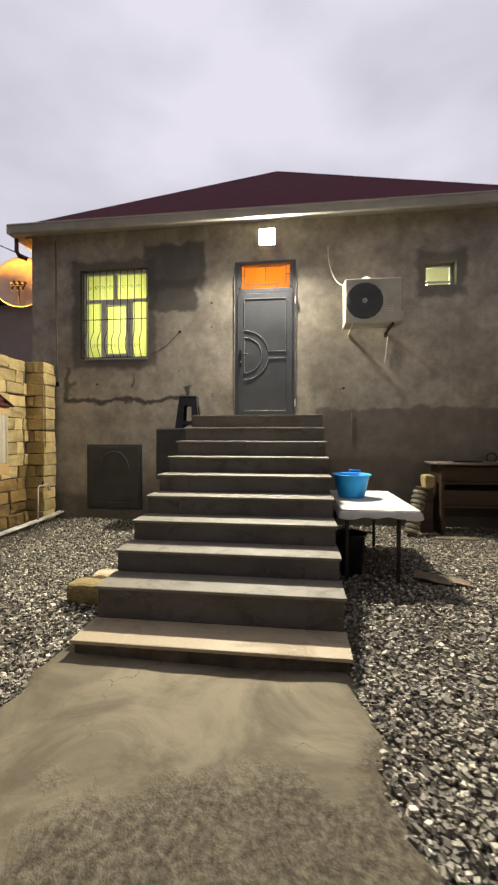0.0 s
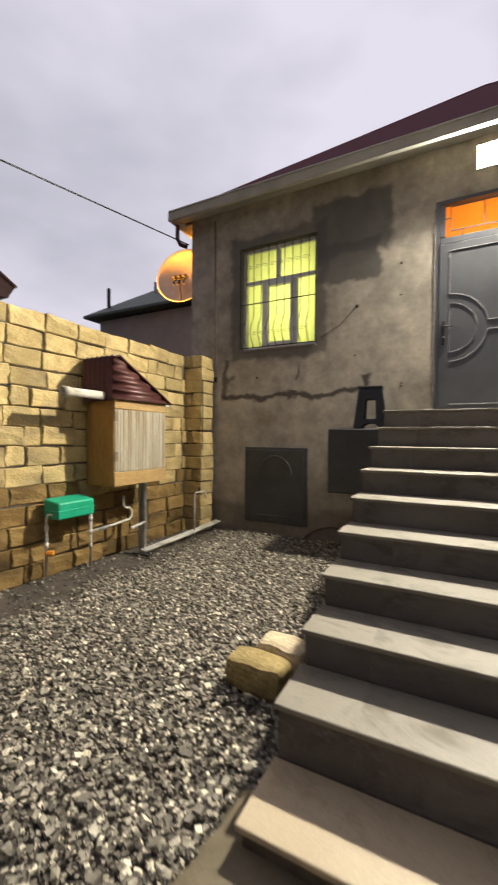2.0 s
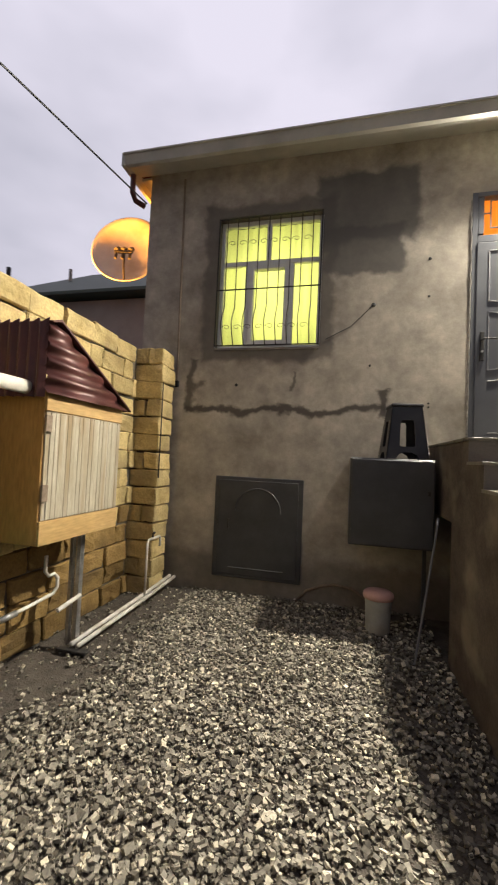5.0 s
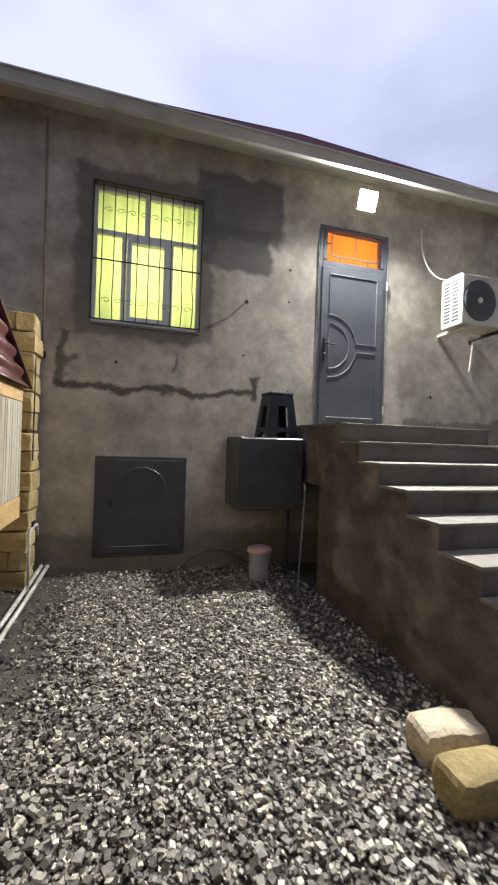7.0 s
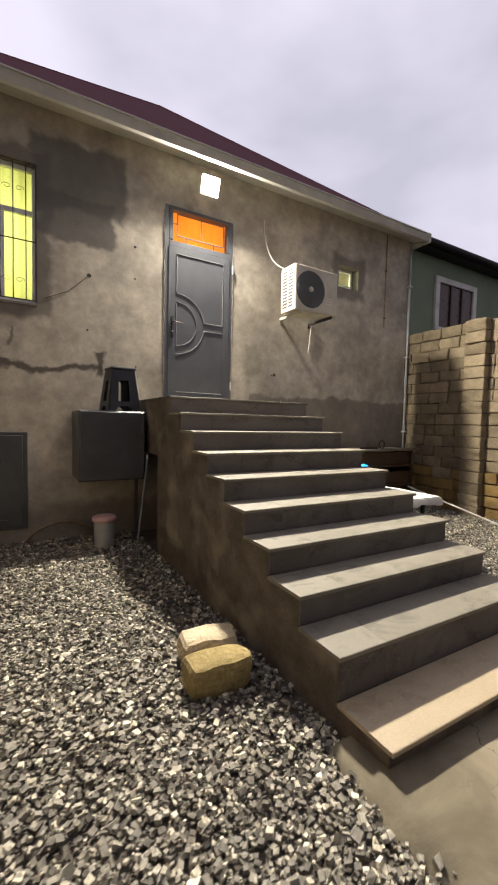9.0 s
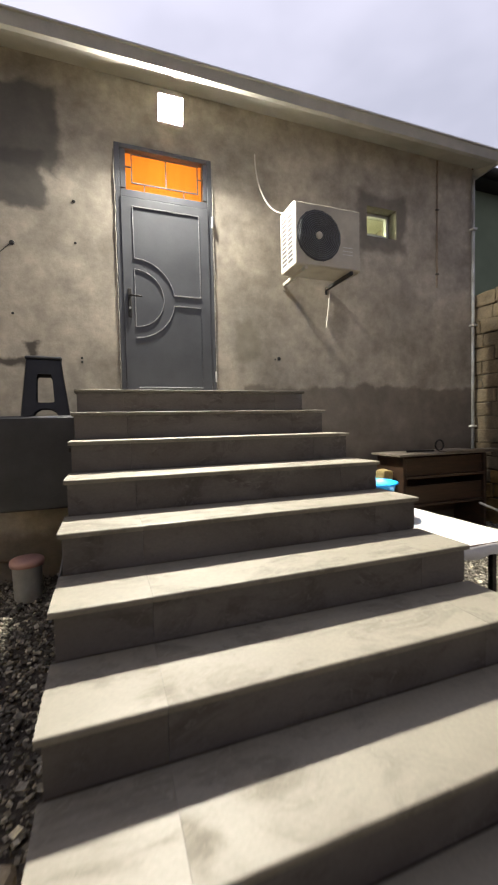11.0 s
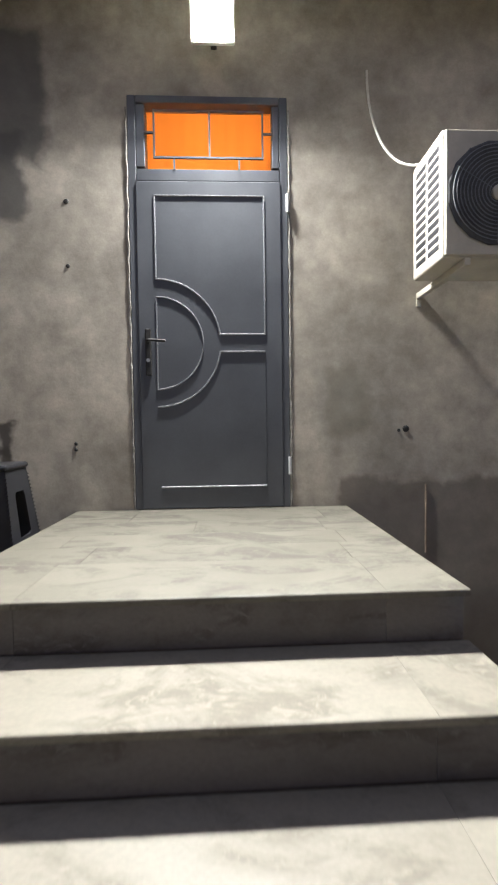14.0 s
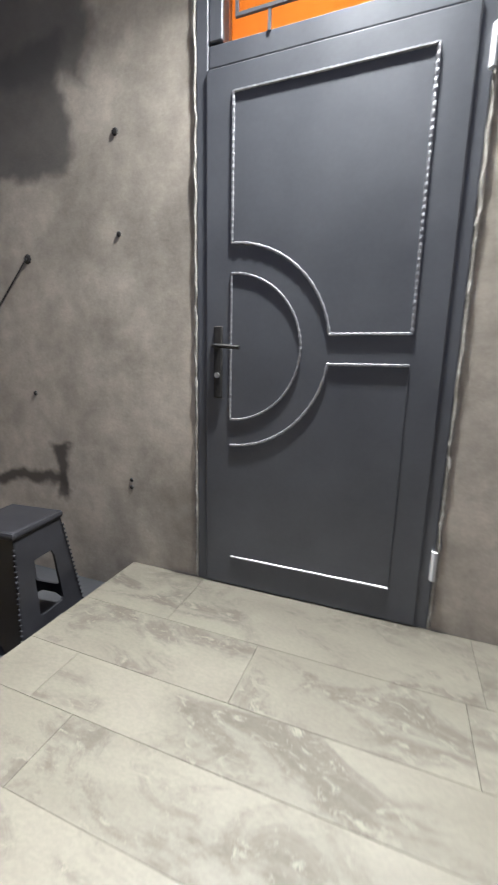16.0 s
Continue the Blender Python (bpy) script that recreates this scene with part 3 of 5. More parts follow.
# ---- the setting ----
WY = 6.55                       # face of the house
HX0, HX1, HZ = -5.0, 3.88, 5.255  # house corners and wall top
SX0, SX1 = -1.56, 0.28          # stair sides
LEFT, RIGHT = -4.80, 3.92       # yard walls' faces
N, Y1, PITCH, RISE = 10, 2.09, 0.334, 0.1775
LAND_Z = 1.792
STEP_Z = [0.135] + [LAND_Z - RISE * (N - 1 - k) for k in range(1, N)]
WIN = (-4.03, 2.90, -2.75, 4.54)
DOOR = (-1.17, LAND_Z, -0.11, 4.54)
SWIN = (2.02, 4.0, 2.50, 4.39)

g = nbox(-400, -400, -0.6, 400, 400, -0.03)
ground = tagged(part("ground", g, M_EARTH), "dark damp earth under the gravel of the yard", "ground", kind="structure")

part_wall = part("wall_house_front", wall_with_holes(HX0, HX1, -0.1, HZ, WY, WY + 0.30, [WIN, DOOR, SWIN]), M_PLASTER)
tagged(part_wall, "bare grey cement-rendered house wall with damp patches", "wall", kind="structure")
for nm, b in (("wall_house_west", (HX0, WY + 0.30, -0.1, HX0 + 0.3, 14, HZ)), ("wall_house_east", (HX1 - 0.3, WY + 0.30, -0.1, HX1, 14, HZ)), ("wall_house_back", (HX0 + 0.3, 13.7, -0.1, HX1 - 0.3, 14, HZ))):
    tagged(part(nm, nbox(*b), M_PLASTER), "cement-rendered side of the house", "wall", kind="structure")
tagged(part("ceiling", nbox(HX0 + 0.3, WY + 0.3, 5.06, HX1 - 0.3, 13.7, 5.14), M_ROOM), "pale ceiling of the rooms inside", "ceiling", kind="structure")
for x in (-2.0, 0.7):
    tagged(part("wall_inner", nbox(x, WY + 0.3, 0, x + 0.1, 13.7, 5.06), M_ROOM), "plain inner wall of the house", "wall", kind="structure")
tagged(part("wall_inner", nbox(HX0 + 0.3, 8.4, 0, -2.0, 8.5, 5.06), M_ROOM), "plain inner wall of the house", "wall", kind="structure")
tagged(part("wall_inner", nbox(-1.9, 8.4, 0, 0.7, 8.5, 5.06), M_ROOM), "plain inner wall of the house", "wall", kind="structure")
tagged(part("wall_inner", nbox(0.8, 8.4, 0, HX1 - 0.3, 8.5, 5.06), M_ROOM), "plain inner wall of the house", "wall", kind="structure")
tagged(part("floor", nbox(HX0 + 0.3, WY + 0.3, 1.6, HX1 - 0.3, 13.7, 1.75), M_ROOM), "floor of the rooms inside", "floor", kind="structure")

# eaves and roof
EX0, EX1, EY, EZ = -5.18, 3.96, 6.15, 5.085
APEX = (-0.56, 8.9, 7.60)
roof = thing("house_roof", -0.7, 10, HZ, "low hipped wine-red sheet roof with pale eaves", "roof", kind="structure")
roof.matrix_world = Matrix()
b = bmesh.new()
poly_prism(b, [(EY + 0.05, EZ + 0.02), (WY - 0.002, EZ + 0.13), (WY - 0.002, EZ + 0.16), (EY + 0.05, EZ + 0.05)], "x", EX0, EX1)
part("soffit", b, M_EAVE, roof)
b = bmesh.new()
poly_prism(b, [(EY, EZ + 0.13), (EY + 0.02, EZ + 0.02), (EY + 0.05, EZ), (EY + 0.07, EZ + 0.02), (EY + 0.05, EZ + 0.15), (EY - 0.015, EZ + 0.155), (EY - 0.02, EZ + 0.135)], "x", EX0, EX1)
part("gutter", b, M_EAVE, roof)
for x0, x1 in ((EX0, HX0 - 0.002), (HX1 + 0.002, EX1)):
    part("side_soffit", nbox(x0, WY + 0.025, EZ + 0.10, x1, 14.2, EZ + 0.13), M_EAVE, roof)
    xo = x0 if x0 < 0 else x1
    part("side_fascia", nbox(xo - 0.02, EY, EZ + 0.0, xo + 0.02, 14.2, EZ + 0.155), M_EAVE, roof)
b = bmesh.new()
c = [b.verts.new(v) for v in ((EX0, EY + 0.07, EZ + 0.135), (EX1, EY + 0.07, EZ + 0.135), (EX1, 14.2, EZ + 0.17), (EX0, 14.2, EZ + 0.17))]
r0, r1 = b.verts.new(APEX), b.verts.new((APEX[0], 11.8, APEX[2]))
for f in ((c[0], c[1], r0), (c[1], c[2], r1, r0), (c[2], c[3], r1), (c[3], c[0], r0, r1)):
    b.faces.new(f)
part("roof_sheet", b, M_ROOF, roof)
b = bmesh.new()
tube(b, [(EX0, EY + 0.07, EZ + 0.125), APEX], 0.015, 6)
part("ridge_cap", b, M_ROOF, roof)
b = bmesh.new()
tube(b, [(EX1, EY + 0.07, EZ + 0.125), APEX], 0.015, 6)
part("ridge_cap", b, M_ROOF, roof)

# concrete apron before the stairs
b = bmesh.new()
cols, rows = 26, 80


def apron_edges(y):
    """Left and right edge of the apron at a given distance from the stairs."""
    return (-1.75 + 0.14 * noise.noise((3.1, y * 1.6, 0)) + 0.06 * noise.noise((1.0, y * 6.0, 4)) - 0.3 * max(0, 0.8 - y),
            0.28 + 0.13 * (2.2 - y) + 0.16 * noise.noise((7.7, y * 1.9, 0)) + 0.07 * noise.noise((2.0, y * 6.5, 8)))


grid = {}
for i in range(cols + 1):
    for j in range(rows + 1):
        v = j / rows
        y = -4.5 + 6.85 * v
        e0, e1 = apron_edges(y)
        u = 2 * i / cols - 1
        x = (e0 + e1) / 2 + u * (e1 - e0) / 2
        z = 0.012 + 0.03 * noise.noise((x * 0.9, y * 0.9, 2)) + 0.012 * noise.noise((x * 4, y * 4, 5)) + 0.012
        if abs(u) == 1:
            z = -0.04
        grid[i, j] = b.verts.new((x, y, z))
for i in range(cols):
    for j in range(rows):
        b.faces.new((grid[i, j], grid[i + 1, j], grid[i + 1, j + 1], grid[i, j + 1]))
tagged(part("pavement_apron", b, M_CONCRETE, smooth=True), "rough worn concrete apron before the stairs", "pavement", kind="structure")


# ---- stairs ----
stairs = thing("staircase", -0.64, 4.5, 0, "outdoor concrete staircase clad in grey stone-look tiles", "stairs", kind="structure")
stairs.matrix_world = Matrix()
prof = [(Y1 + 0.03, -0.1)]
for k in range(N):
    y, z = Y1 + 0.03 + k * PITCH, STEP_Z[k] - 0.022
    prof += [(y, z), (y + PITCH, z)] if k < N - 1 else [(y, z)]
prof += [(WY - 0.002, LAND_Z - 0.022), (WY - 0.002, -0.1)]
hollow = prof[:-1] + [(WY - 0.002, 1.12), (5.54, 1.12), (5.54, -0.1)]
b = poly_prism(bmesh.new(), hollow, "x", SX0 + 0.015, SX1 - 0.2)
poly_prism(b, prof, "x", SX1 - 0.2, SX1 - 0.015)
part("stair_body", b, M_SIDE, stairs, "rendered sides with damp stains and a dark hollow under the landing")


def slab_mesh(name, w, d, h, bevel=0.0008, nose=0.0):
    """A tile; nose rounds its front upper edge."""
    bm = nbox(0, 0, 0, w, d, h, 0.0 if nose else bevel)
    if nose:
        front = [e for e in bm.edges if all(v.co.y < 1e-5 and v.co.z > h - 1e-5 for v in e.verts)]
        bmesh.ops.bevel(bm, geom=front, offset=nose, segments=2, affect="EDGES", profile=0.5)
    me = bpy.data.meshes.new(name)
    bm.to_mesh(me)
    bm.free()
    return me


def piece(name, me, material, parent, x, y, z, rz=0.0):
    if not me.materials:
        me.materials.append(material)
    ob = new(name, me)
    ob.parent = parent
    ob.matrix_basis = pose(x, y, z, 0, 0, rz)
    return ob


CUTS = [SX0, -1.22, 0.0, SX1]
GAP = 0.0008
t_me = {i: slab_mesh("tread_tile", CUTS[i + 1] - CUTS[i] - GAP, PITCH + 0.012, 0.022, nose=0.007) for i in range(3)}
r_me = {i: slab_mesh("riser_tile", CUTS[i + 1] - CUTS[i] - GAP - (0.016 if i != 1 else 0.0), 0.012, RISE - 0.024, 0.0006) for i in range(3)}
t_low = {i: slab_mesh("tread_tile", CUTS[i + 1] - CUTS[i] - GAP, PITCH + 0.012, 0.022, nose=0.007) for i in range(3)}
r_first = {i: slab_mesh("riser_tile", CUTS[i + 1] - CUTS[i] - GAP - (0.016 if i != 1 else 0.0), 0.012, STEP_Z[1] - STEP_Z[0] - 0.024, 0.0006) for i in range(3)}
for k in range(N):
    y, z = Y1 + k * PITCH, STEP_Z[k]
    for i in range(3):
        lip = 0.016 if i == 0 else 0.0
        if k < N - 1:
            piece("tread_tile", t_me[i] if k else t_low[i], M_TREAD if k else M_SAND, stairs, CUTS[i], y, z - 0.022)
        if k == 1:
            piece("riser_tile", r_first[i], M_RISER_SHADED, stairs, CUTS[i] + lip, y + 0.017, STEP_Z[0] + 0.001)
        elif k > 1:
            piece("riser_tile", r_me[i], M_RISER_SHADED, stairs, CUTS[i] + lip, y + 0.017, z - RISE + 0.001)
# landing: four rows of tiles, joints staggered
land_y = Y1 + (N - 1) * PITCH
rows_y = [land_y, 5.455, 5.685, 5.90, 6.19, WY - 0.004]
for j in range(5):
    cuts = [SX0, (-1.22, -1.14, -1.32, -0.72, -1.13)[j], (0.0, -0.01, 0.03, -0.01, 0.05)[j], SX1]
    for a, c2 in zip(cuts, cuts[1:]):
        piece("landing_tile", slab_mesh("landing_tile", c2 - a - GAP, rows_y[j + 1] - rows_y[j] - GAP, 0.022, 0.0012, 0.0 if j else 0.007), M_LANDING, stairs, a, rows_y[j], LAND_Z - 0.022)


# ---- door ----
door = thing("door_1", -0.63, WY, LAND_Z, "closed grey-painted steel door with silver rope mouldings", "door", kind="structure")
door.matrix_world = Matrix()
dx0, dz0, dx1, dz1 = DOOR
FY = WY - 0.012
b = bmesh.new()
for q in ((dx0, dz0, dx0 + 0.055, dz1), (dx1 - 0.055, dz0, dx1, dz1), (dx0 + 0.055, dz1 - 0.05, dx1 - 0.055, dz1), (dx0 + 0.055, 3.985, dx1 - 0.055, 4.065), (dx0 + 0.055, 4.075, -1.055, 4.48), (-0.215, 4.075, dx1 - 0.055, 4.48)):
    box(b, q[0] + 0.001, FY + 0.005, q[1] + 0.001, q[2] - 0.001, WY + 0.09, q[3] - 0.001, 0.004)
part("door_frame", b, M_DOOR, door)
leaf = part("door_leaf", nbox(dx0 + 0.05, FY - 0.004, dz0 + 0.006, dx1 - 0.05, FY + 0.05, 3.98, 0.004), M_DOOR, door)


def rope(pts, r=0.007):
    """A twisted moulding along a line."""
    out = []
    pts = [Vector(p) for p in pts]
    for a, c2 in zip(pts, pts[1:]):
        nstep = max(1, int((c2 - a).length / 0.012))
        out += [a.lerp(c2, i / nstep) for i in range(nstep)]
    out.append(pts[-1])
    bm = bmesh.new()
    n = 6
    rings = []
    for i, p in enumerate(out):
        d = (out[min(i + 1, len(out) - 1)] - out[max(i - 1, 0)]).normalized()
        s = Vector((0, -1, 0))
        q = d.cross(s)
        rr = r * (1.0 if i % 2 else 0.72)
        rings.append([bm.verts.new(p + (q * math.cos(a) + s * math.sin(a)) * rr) for a in (2 * math.pi * k / n for k in range(n))])
    for a, c2 in zip(rings, rings[1:]):
        for k in range(n):
            bm.faces.new((a[k], a[(k + 1) % n], c2[(k + 1) % n], c2[k]))
    return bm


RY = FY - 0.006
acx, acz = -1.0, 2.914


def arc(r, a0, a1, n=26):
    return [(acx + r * math.cos(radians(a0 + (a1 - a0) * i / n)), RY, acz + r * math.sin(radians(a0 + (a1 - a0) * i / n))) for i in range(n + 1)]


R1, R2 = 0.425, 0.308
ang = math.degrees(math.asin(0.058 / R1))
part("rope_moulding", rope([(acx, RY, 3.885), (-0.275, RY, 3.885), (-0.275, RY, acz + 0.058)] + [(acx + R1 * math.cos(radians(ang)), RY, acz + 0.058)] + arc(R1, ang, 90) + [(acx, RY, 3.885)]), M_ROPE, door, "silver rope moulding")
part("rope_moulding", rope(arc(R2, 90, -90) + [(acx, RY, acz + R2)], 0.006), M_ROPE, door, "silver rope moulding")
part("rope_moulding", rope([(-0.275, RY, acz - 0.058), (acx + R1 * math.cos(radians(ang)), RY, acz - 0.058)] + arc(R1, -ang, -90)), M_ROPE, door, "silver rope moulding")
part("rope_moulding", rope([(acx + 0.01, RY, 1.945), (-0.275, RY, 1.945)]), M_ROPE, door, "silver rope moulding")
part("rope_moulding", rope([(-0.275, RY, acz - 0.058), (-0.275, RY, 1.945)], 0.003), M_DOOR, door)
handle = part("lock_plate", nbox(-1.078, RY - 0.012, 2.70, -1.038, RY + 0.004, 3.01, 0.006, 2), M_IRON, door, "black lock plate")
b = ntube([(-1.058, RY - 0.01, 2.925), (-1.058, RY - 0.05, 2.925), (-1.045, RY - 0.06, 2.925), (-0.935, RY - 0.06, 2.918)], 0.009, 8)
part("door_handle", b, M_IRON, handle, "dark steel lever")
part("key_cylinder", ntube([(-1.058, RY - 0.02, 2.80), (-1.058, RY, 2.80)], 0.012, 10), M_STEEL, handle)
for z in (3.78, 2.02):
    part("hinge", ntube([(-0.115, FY - 0.008, z), (-0.115, FY - 0.008, z + 0.12)], 0.011, 8), M_PVC, door)
# uneven filler along the frame
for x in (dx0 - 0.008, dx1 + 0.008):
    pts = [(x + 0.007 * noise.noise((x, i * 0.7, 0)), WY - 0.002, dz0 + 0.01 + i * 0.045) for i in range(60)]
    bm = ntube(pts, 0.008, 6)
    for v in bm.verts:
        v.co += noise.noise_vector(v.co * 30) * 0.006
    part("filler_bead", bm, M_FILLER, door, "rough pale filler")
# transom light over the door
part("transom_pane", nbox(-1.055, WY + 0.06, 4.075, -0.215, WY + 0.066, 4.48), M_GLASS, door).visible_shadow = False
b = bmesh.new()
for q in ((-1.0, 4.13, -0.27, 4.142), (-1.0, 4.43, -0.27, 4.442)):
    box(b, q[0], FY - 0.002, q[1], q[2], FY + 0.01, q[3])
for x in (-1.0, -0.635, -0.282):
    box(b, x, FY - 0.001, 4.142, x + 0.012, FY + 0.009, 4.43)
for x in (-0.87, -0.44):
    box(b, x, FY, 4.06, x + 0.012, FY + 0.01, 4.13)
for x in (-1.06, -0.27):
    box(b, x, FY, 4.29, x + 0.06, FY + 0.01, 4.302)
part("transom_grille", b, M_DOOR, door)
b = bmesh.new()
nw = 60
lo = [(-1.1 + 0.94 * i / nw, WY + 0.10 + 0.002 * math.sin(i * 0.4)) for i in range(nw + 1)]
vs = [(b.verts.new((x, y, 4.02)), b.verts.new((x, y, 4.53))) for x, y in lo]
for a, c2 in zip(vs, vs[1:]):
    b.faces.new((a[0], c2[0], c2[1], a[1]))
tagged(part("curtain", b, M_ORANGE, smooth=True), "taut orange cloth lit from inside above the door", "curtain")

# ---- window ----
win = thing("window_1", -3.3, WY, 2.9, "white plastic window with three lights behind an iron grille", "window", kind="structure")
win.matrix_world = Matrix()
x0, z0, x1, z1 = WIN
wy0, wy1 = WY + 0.11, WY + 0.17
b = bmesh.new()
FRAMES = [(x0, z0, x0 + 0.05, z1), (x1 - 0.05, z0, x1, z1), (x0 + 0.05, z0, x1 - 0.05, z0 + 0.06), (x0 + 0.05, z1 - 0.06, x1 - 0.05, z1), (x0 + 0.05, 3.97, x1 - 0.05, 4.03), (-3.445, 4.03, -3.385, z1 - 0.06), (-3.700, z0 + 0.06, -3.645, 3.97), (-3.145, z0 + 0.06, -3.090, 3.97)]
for q in FRAMES:
    box(b, q[0] + 0.0005, wy0, q[1] + 0.0005, q[2] - 0.0005, wy1, q[3] - 0.0005, 0.006)
part("window_frame", b, M_PVC, win)
b = bmesh.new()
for q in ((-3.640, 2.965, -3.585, 3.96), (-3.205, 2.965, -3.150, 3.96), (-3.585, 2.965, -3.205, 3.02), (-3.585, 3.905, -3.205, 3.96)):
    box(b, q[0], wy0 - 0.03, q[1], q[2], wy1 - 0.005, q[3], 0.006)
part("opening_sash", b, M_PVC, win)
for q in ((x0 + 0.05, 4.03, -3.445, z1 - 0.06), (-3.385, 4.03, x1 - 0.05, z1 - 0.06), (x0 + 0.05, z0 + 0.06, -3.700, 3.97), (-3.585, 3.02, -3.205, 3.905), (-3.090, z0 + 0.06, x1 - 0.05, 3.97)):
    part("pane", nbox(q[0], wy0 + 0.03, q[1], q[2], wy0 + 0.036, q[3]), M_GLASS, win).visible_shadow = False
part("window_sill", nbox(x0 + 0.002, WY - 0.02, z0 - 0.03, x1 - 0.002, WY + 0.11, z0 - 0.002, 0.004), M_PLASTER, win)
grille = thing("window_grille", -3.3, WY, 2.9, "black wrought-iron window grille with bellied bars", "window grille")
grille.matrix_world = Matrix()
gy = WY - 0.015
for i in range(9):
    x = x0 + 0.05 + (x1 - x0 - 0.1) * (i + 0.5) / 9
    pts = [(x, gy, z1 - 0.04), (x, gy, 3.55)] + [(x, gy - 0.11 * math.sin(math.pi * s / 8) ** 1.2, 3.4 - 0.47 * s / 8) for s in range(0, 9)]
    part("bar", ntube(pts, 0.0065, 6), M_IRON, grille)
for z in (z1 - 0.03, 3.62, 2.93):
    part("cross_bar", nbox(x0 + 0.004, gy - 0.006, z - 0.006, x1 - 0.004, gy + 0.006, z + 0.006), M_IRON, grille)
for x in (x0 + 0.012, x1 - 0.012):
    part("side_bar", nbox(x - 0.008, gy - 0.008, 2.92, x + 0.008, gy + 0.008, z1 - 0.02), M_IRON, grille)
for row_z in (4.2, 3.12):
    for i in range(8):
        x = x0 + 0.05 + (x1 - x0 - 0.1) * (i + 1) / 9
        s = 1 if i % 2 else -1
        yy = gy - (0.1 if row_z < 3.3 else 0.0)
        pts = [(x + 0.05 * math.cos(a) * s * (1 - a / 9), yy, row_z + 0.035 * math.sin(a) * (1 - a / 9)) for a in (k * 0.5 for k in range(14))]
        part("scroll", ntube(pts, 0.003, 5), M_IRON, grille)
b = bmesh.new()
nw = 150
vs = []
for i in range(nw + 1):
    u = i / nw
    x = x0 - 0.1 + (x1 - x0 + 0.2) * u
    y = WY + 0.27 + 0.008 * math.sin(u * 70 + 2 * math.sin(u * 17))
    vs.append((b.verts.new((x, y + 0.01, 2.75)), b.verts.new((x, y, 4.62))))
for a, c2 in zip(vs, vs[1:]):
    b.faces.new((a[0], c2[0], c2[1], a[1]))
tagged(part("curtain", b, M_CURTAIN, smooth=True), "drawn yellow-green curtain lit from inside", "curtain")

# small bathroom window
sw = thing("window_2", 2.14, WY, 3.92, "small white-framed window standing ajar in a deep recess", "window", kind="structure")
sw.matrix_world = Matrix()
x0, z0, x1, z1 = SWIN
b = bmesh.new()
for q in ((x0, z0, x0 + 0.045, z1), (x1 - 0.045, z0, x1, z1), (x0 + 0.045, z0, x1 - 0.045, z0 + 0.045), (x0 + 0.045, z1 - 0.045, x1 - 0.045, z1)):
    box(b, q[0] + 0.001, WY + 0.16, q[1] + 0.001, q[2] - 0.001, WY + 0.22, q[3] - 0.001, 0.005)
part("window_frame", b, M_PVC, sw)
part("pane", nbox(x0 + 0.045, WY + 0.185, z0 + 0.045, x1 - 0.045, WY + 0.19, z1 - 0.045), M_GLASS, sw).visible_shadow = False
part("glazing_bar", nbox(x0 + 0.045, WY + 0.165, 4.09, x1 - 0.045, WY + 0.215, 4.115, 0.004), M_PVC, sw)

# ---- lamp over the door ----
LX, LZ = -0.59, 4.85
fl = thing("wall_lamp", LX, WY - 0.20, LZ, "lit white floodlight on a short bracket above the door", "wall lamp")
tilt = pose(0, 0, 0, 90 + LAMP_TILT, 0, 0)


def tilted(bm):
    bmesh.ops.transform(bm, matrix=tilt, verts=bm.verts[:])
    return bm


b = nbox(-0.135, -0.125, -0.03, 0.135, 0.125, 0.0, 0.008, 2)
for q in ((-0.135, -0.125, -0.120, 0.125), (0.120, -0.125, 0.135, 0.125), (-0.12, -0.125, 0.12, -0.110), (-0.12, 0.110, 0.12, 0.125)):
    box(b, q[0], q[1], 0.0, q[2], q[3], 0.0078)
part("housing", tilted(b), M_WHITE, fl)
b = nbox(-0.1195, -0.1095, 0.001, 0.1195, 0.1095, 0.010)
bmesh.ops.delete(b, geom=[f for f in b.faces if f.calc_center_median().z < 0.0015], context="FACES_ONLY")
part("diffuser", tilted(b), M_GLOW, fl, "glowing panel")
for k in range(9):
    part("cooling_fin", tilted(nbox(-0.104 + k * 0.026, -0.09, -0.058, -0.100 + k * 0.026, 0.09, -0.031)), M_WHITE, fl)
part("bracket", nbox(-0.02, 0.03, -0.015, 0.02, 0.199, 0.015, 0.004), M_IRON, fl)

# ---- air conditioner ----
ac = thing("air_conditioner", 1.04, WY, 3.2, "white outdoor air-conditioner unit on wall brackets", "air conditioner")
ac.matrix_world = Matrix()
ax0, ax1, ay0, ay1, az0, az1 = 0.65, 1.50, 5.97, 6.34, 3.25, 3.94
body = part("casing", nbox(ax0, ay0 + 0.012, az0, ax1, ay1, az1, 0.018, 2), M_CREAM, ac)
part("front_panel", nbox(ax0 + 0.012, ay0, az0 + 0.012, ax1 - 0.012, ay0 + 0.016, az1 - 0.012, 0.006), M_CREAM, ac)
fcx, fcz = 0.95, 3.59
octm = pose(fcx, ay0 - 0.001, fcz, 90, 0, 0)
part("fan_recess", lathe([(0.0, 0.001), (0.275, 0.001), (0.282, 0.004), (0.275, 0.008), (0.0, 0.006)], 16, m=octm @ pose(0, 0, 0, 0, 0, 11.25)), M_FAN, ac)


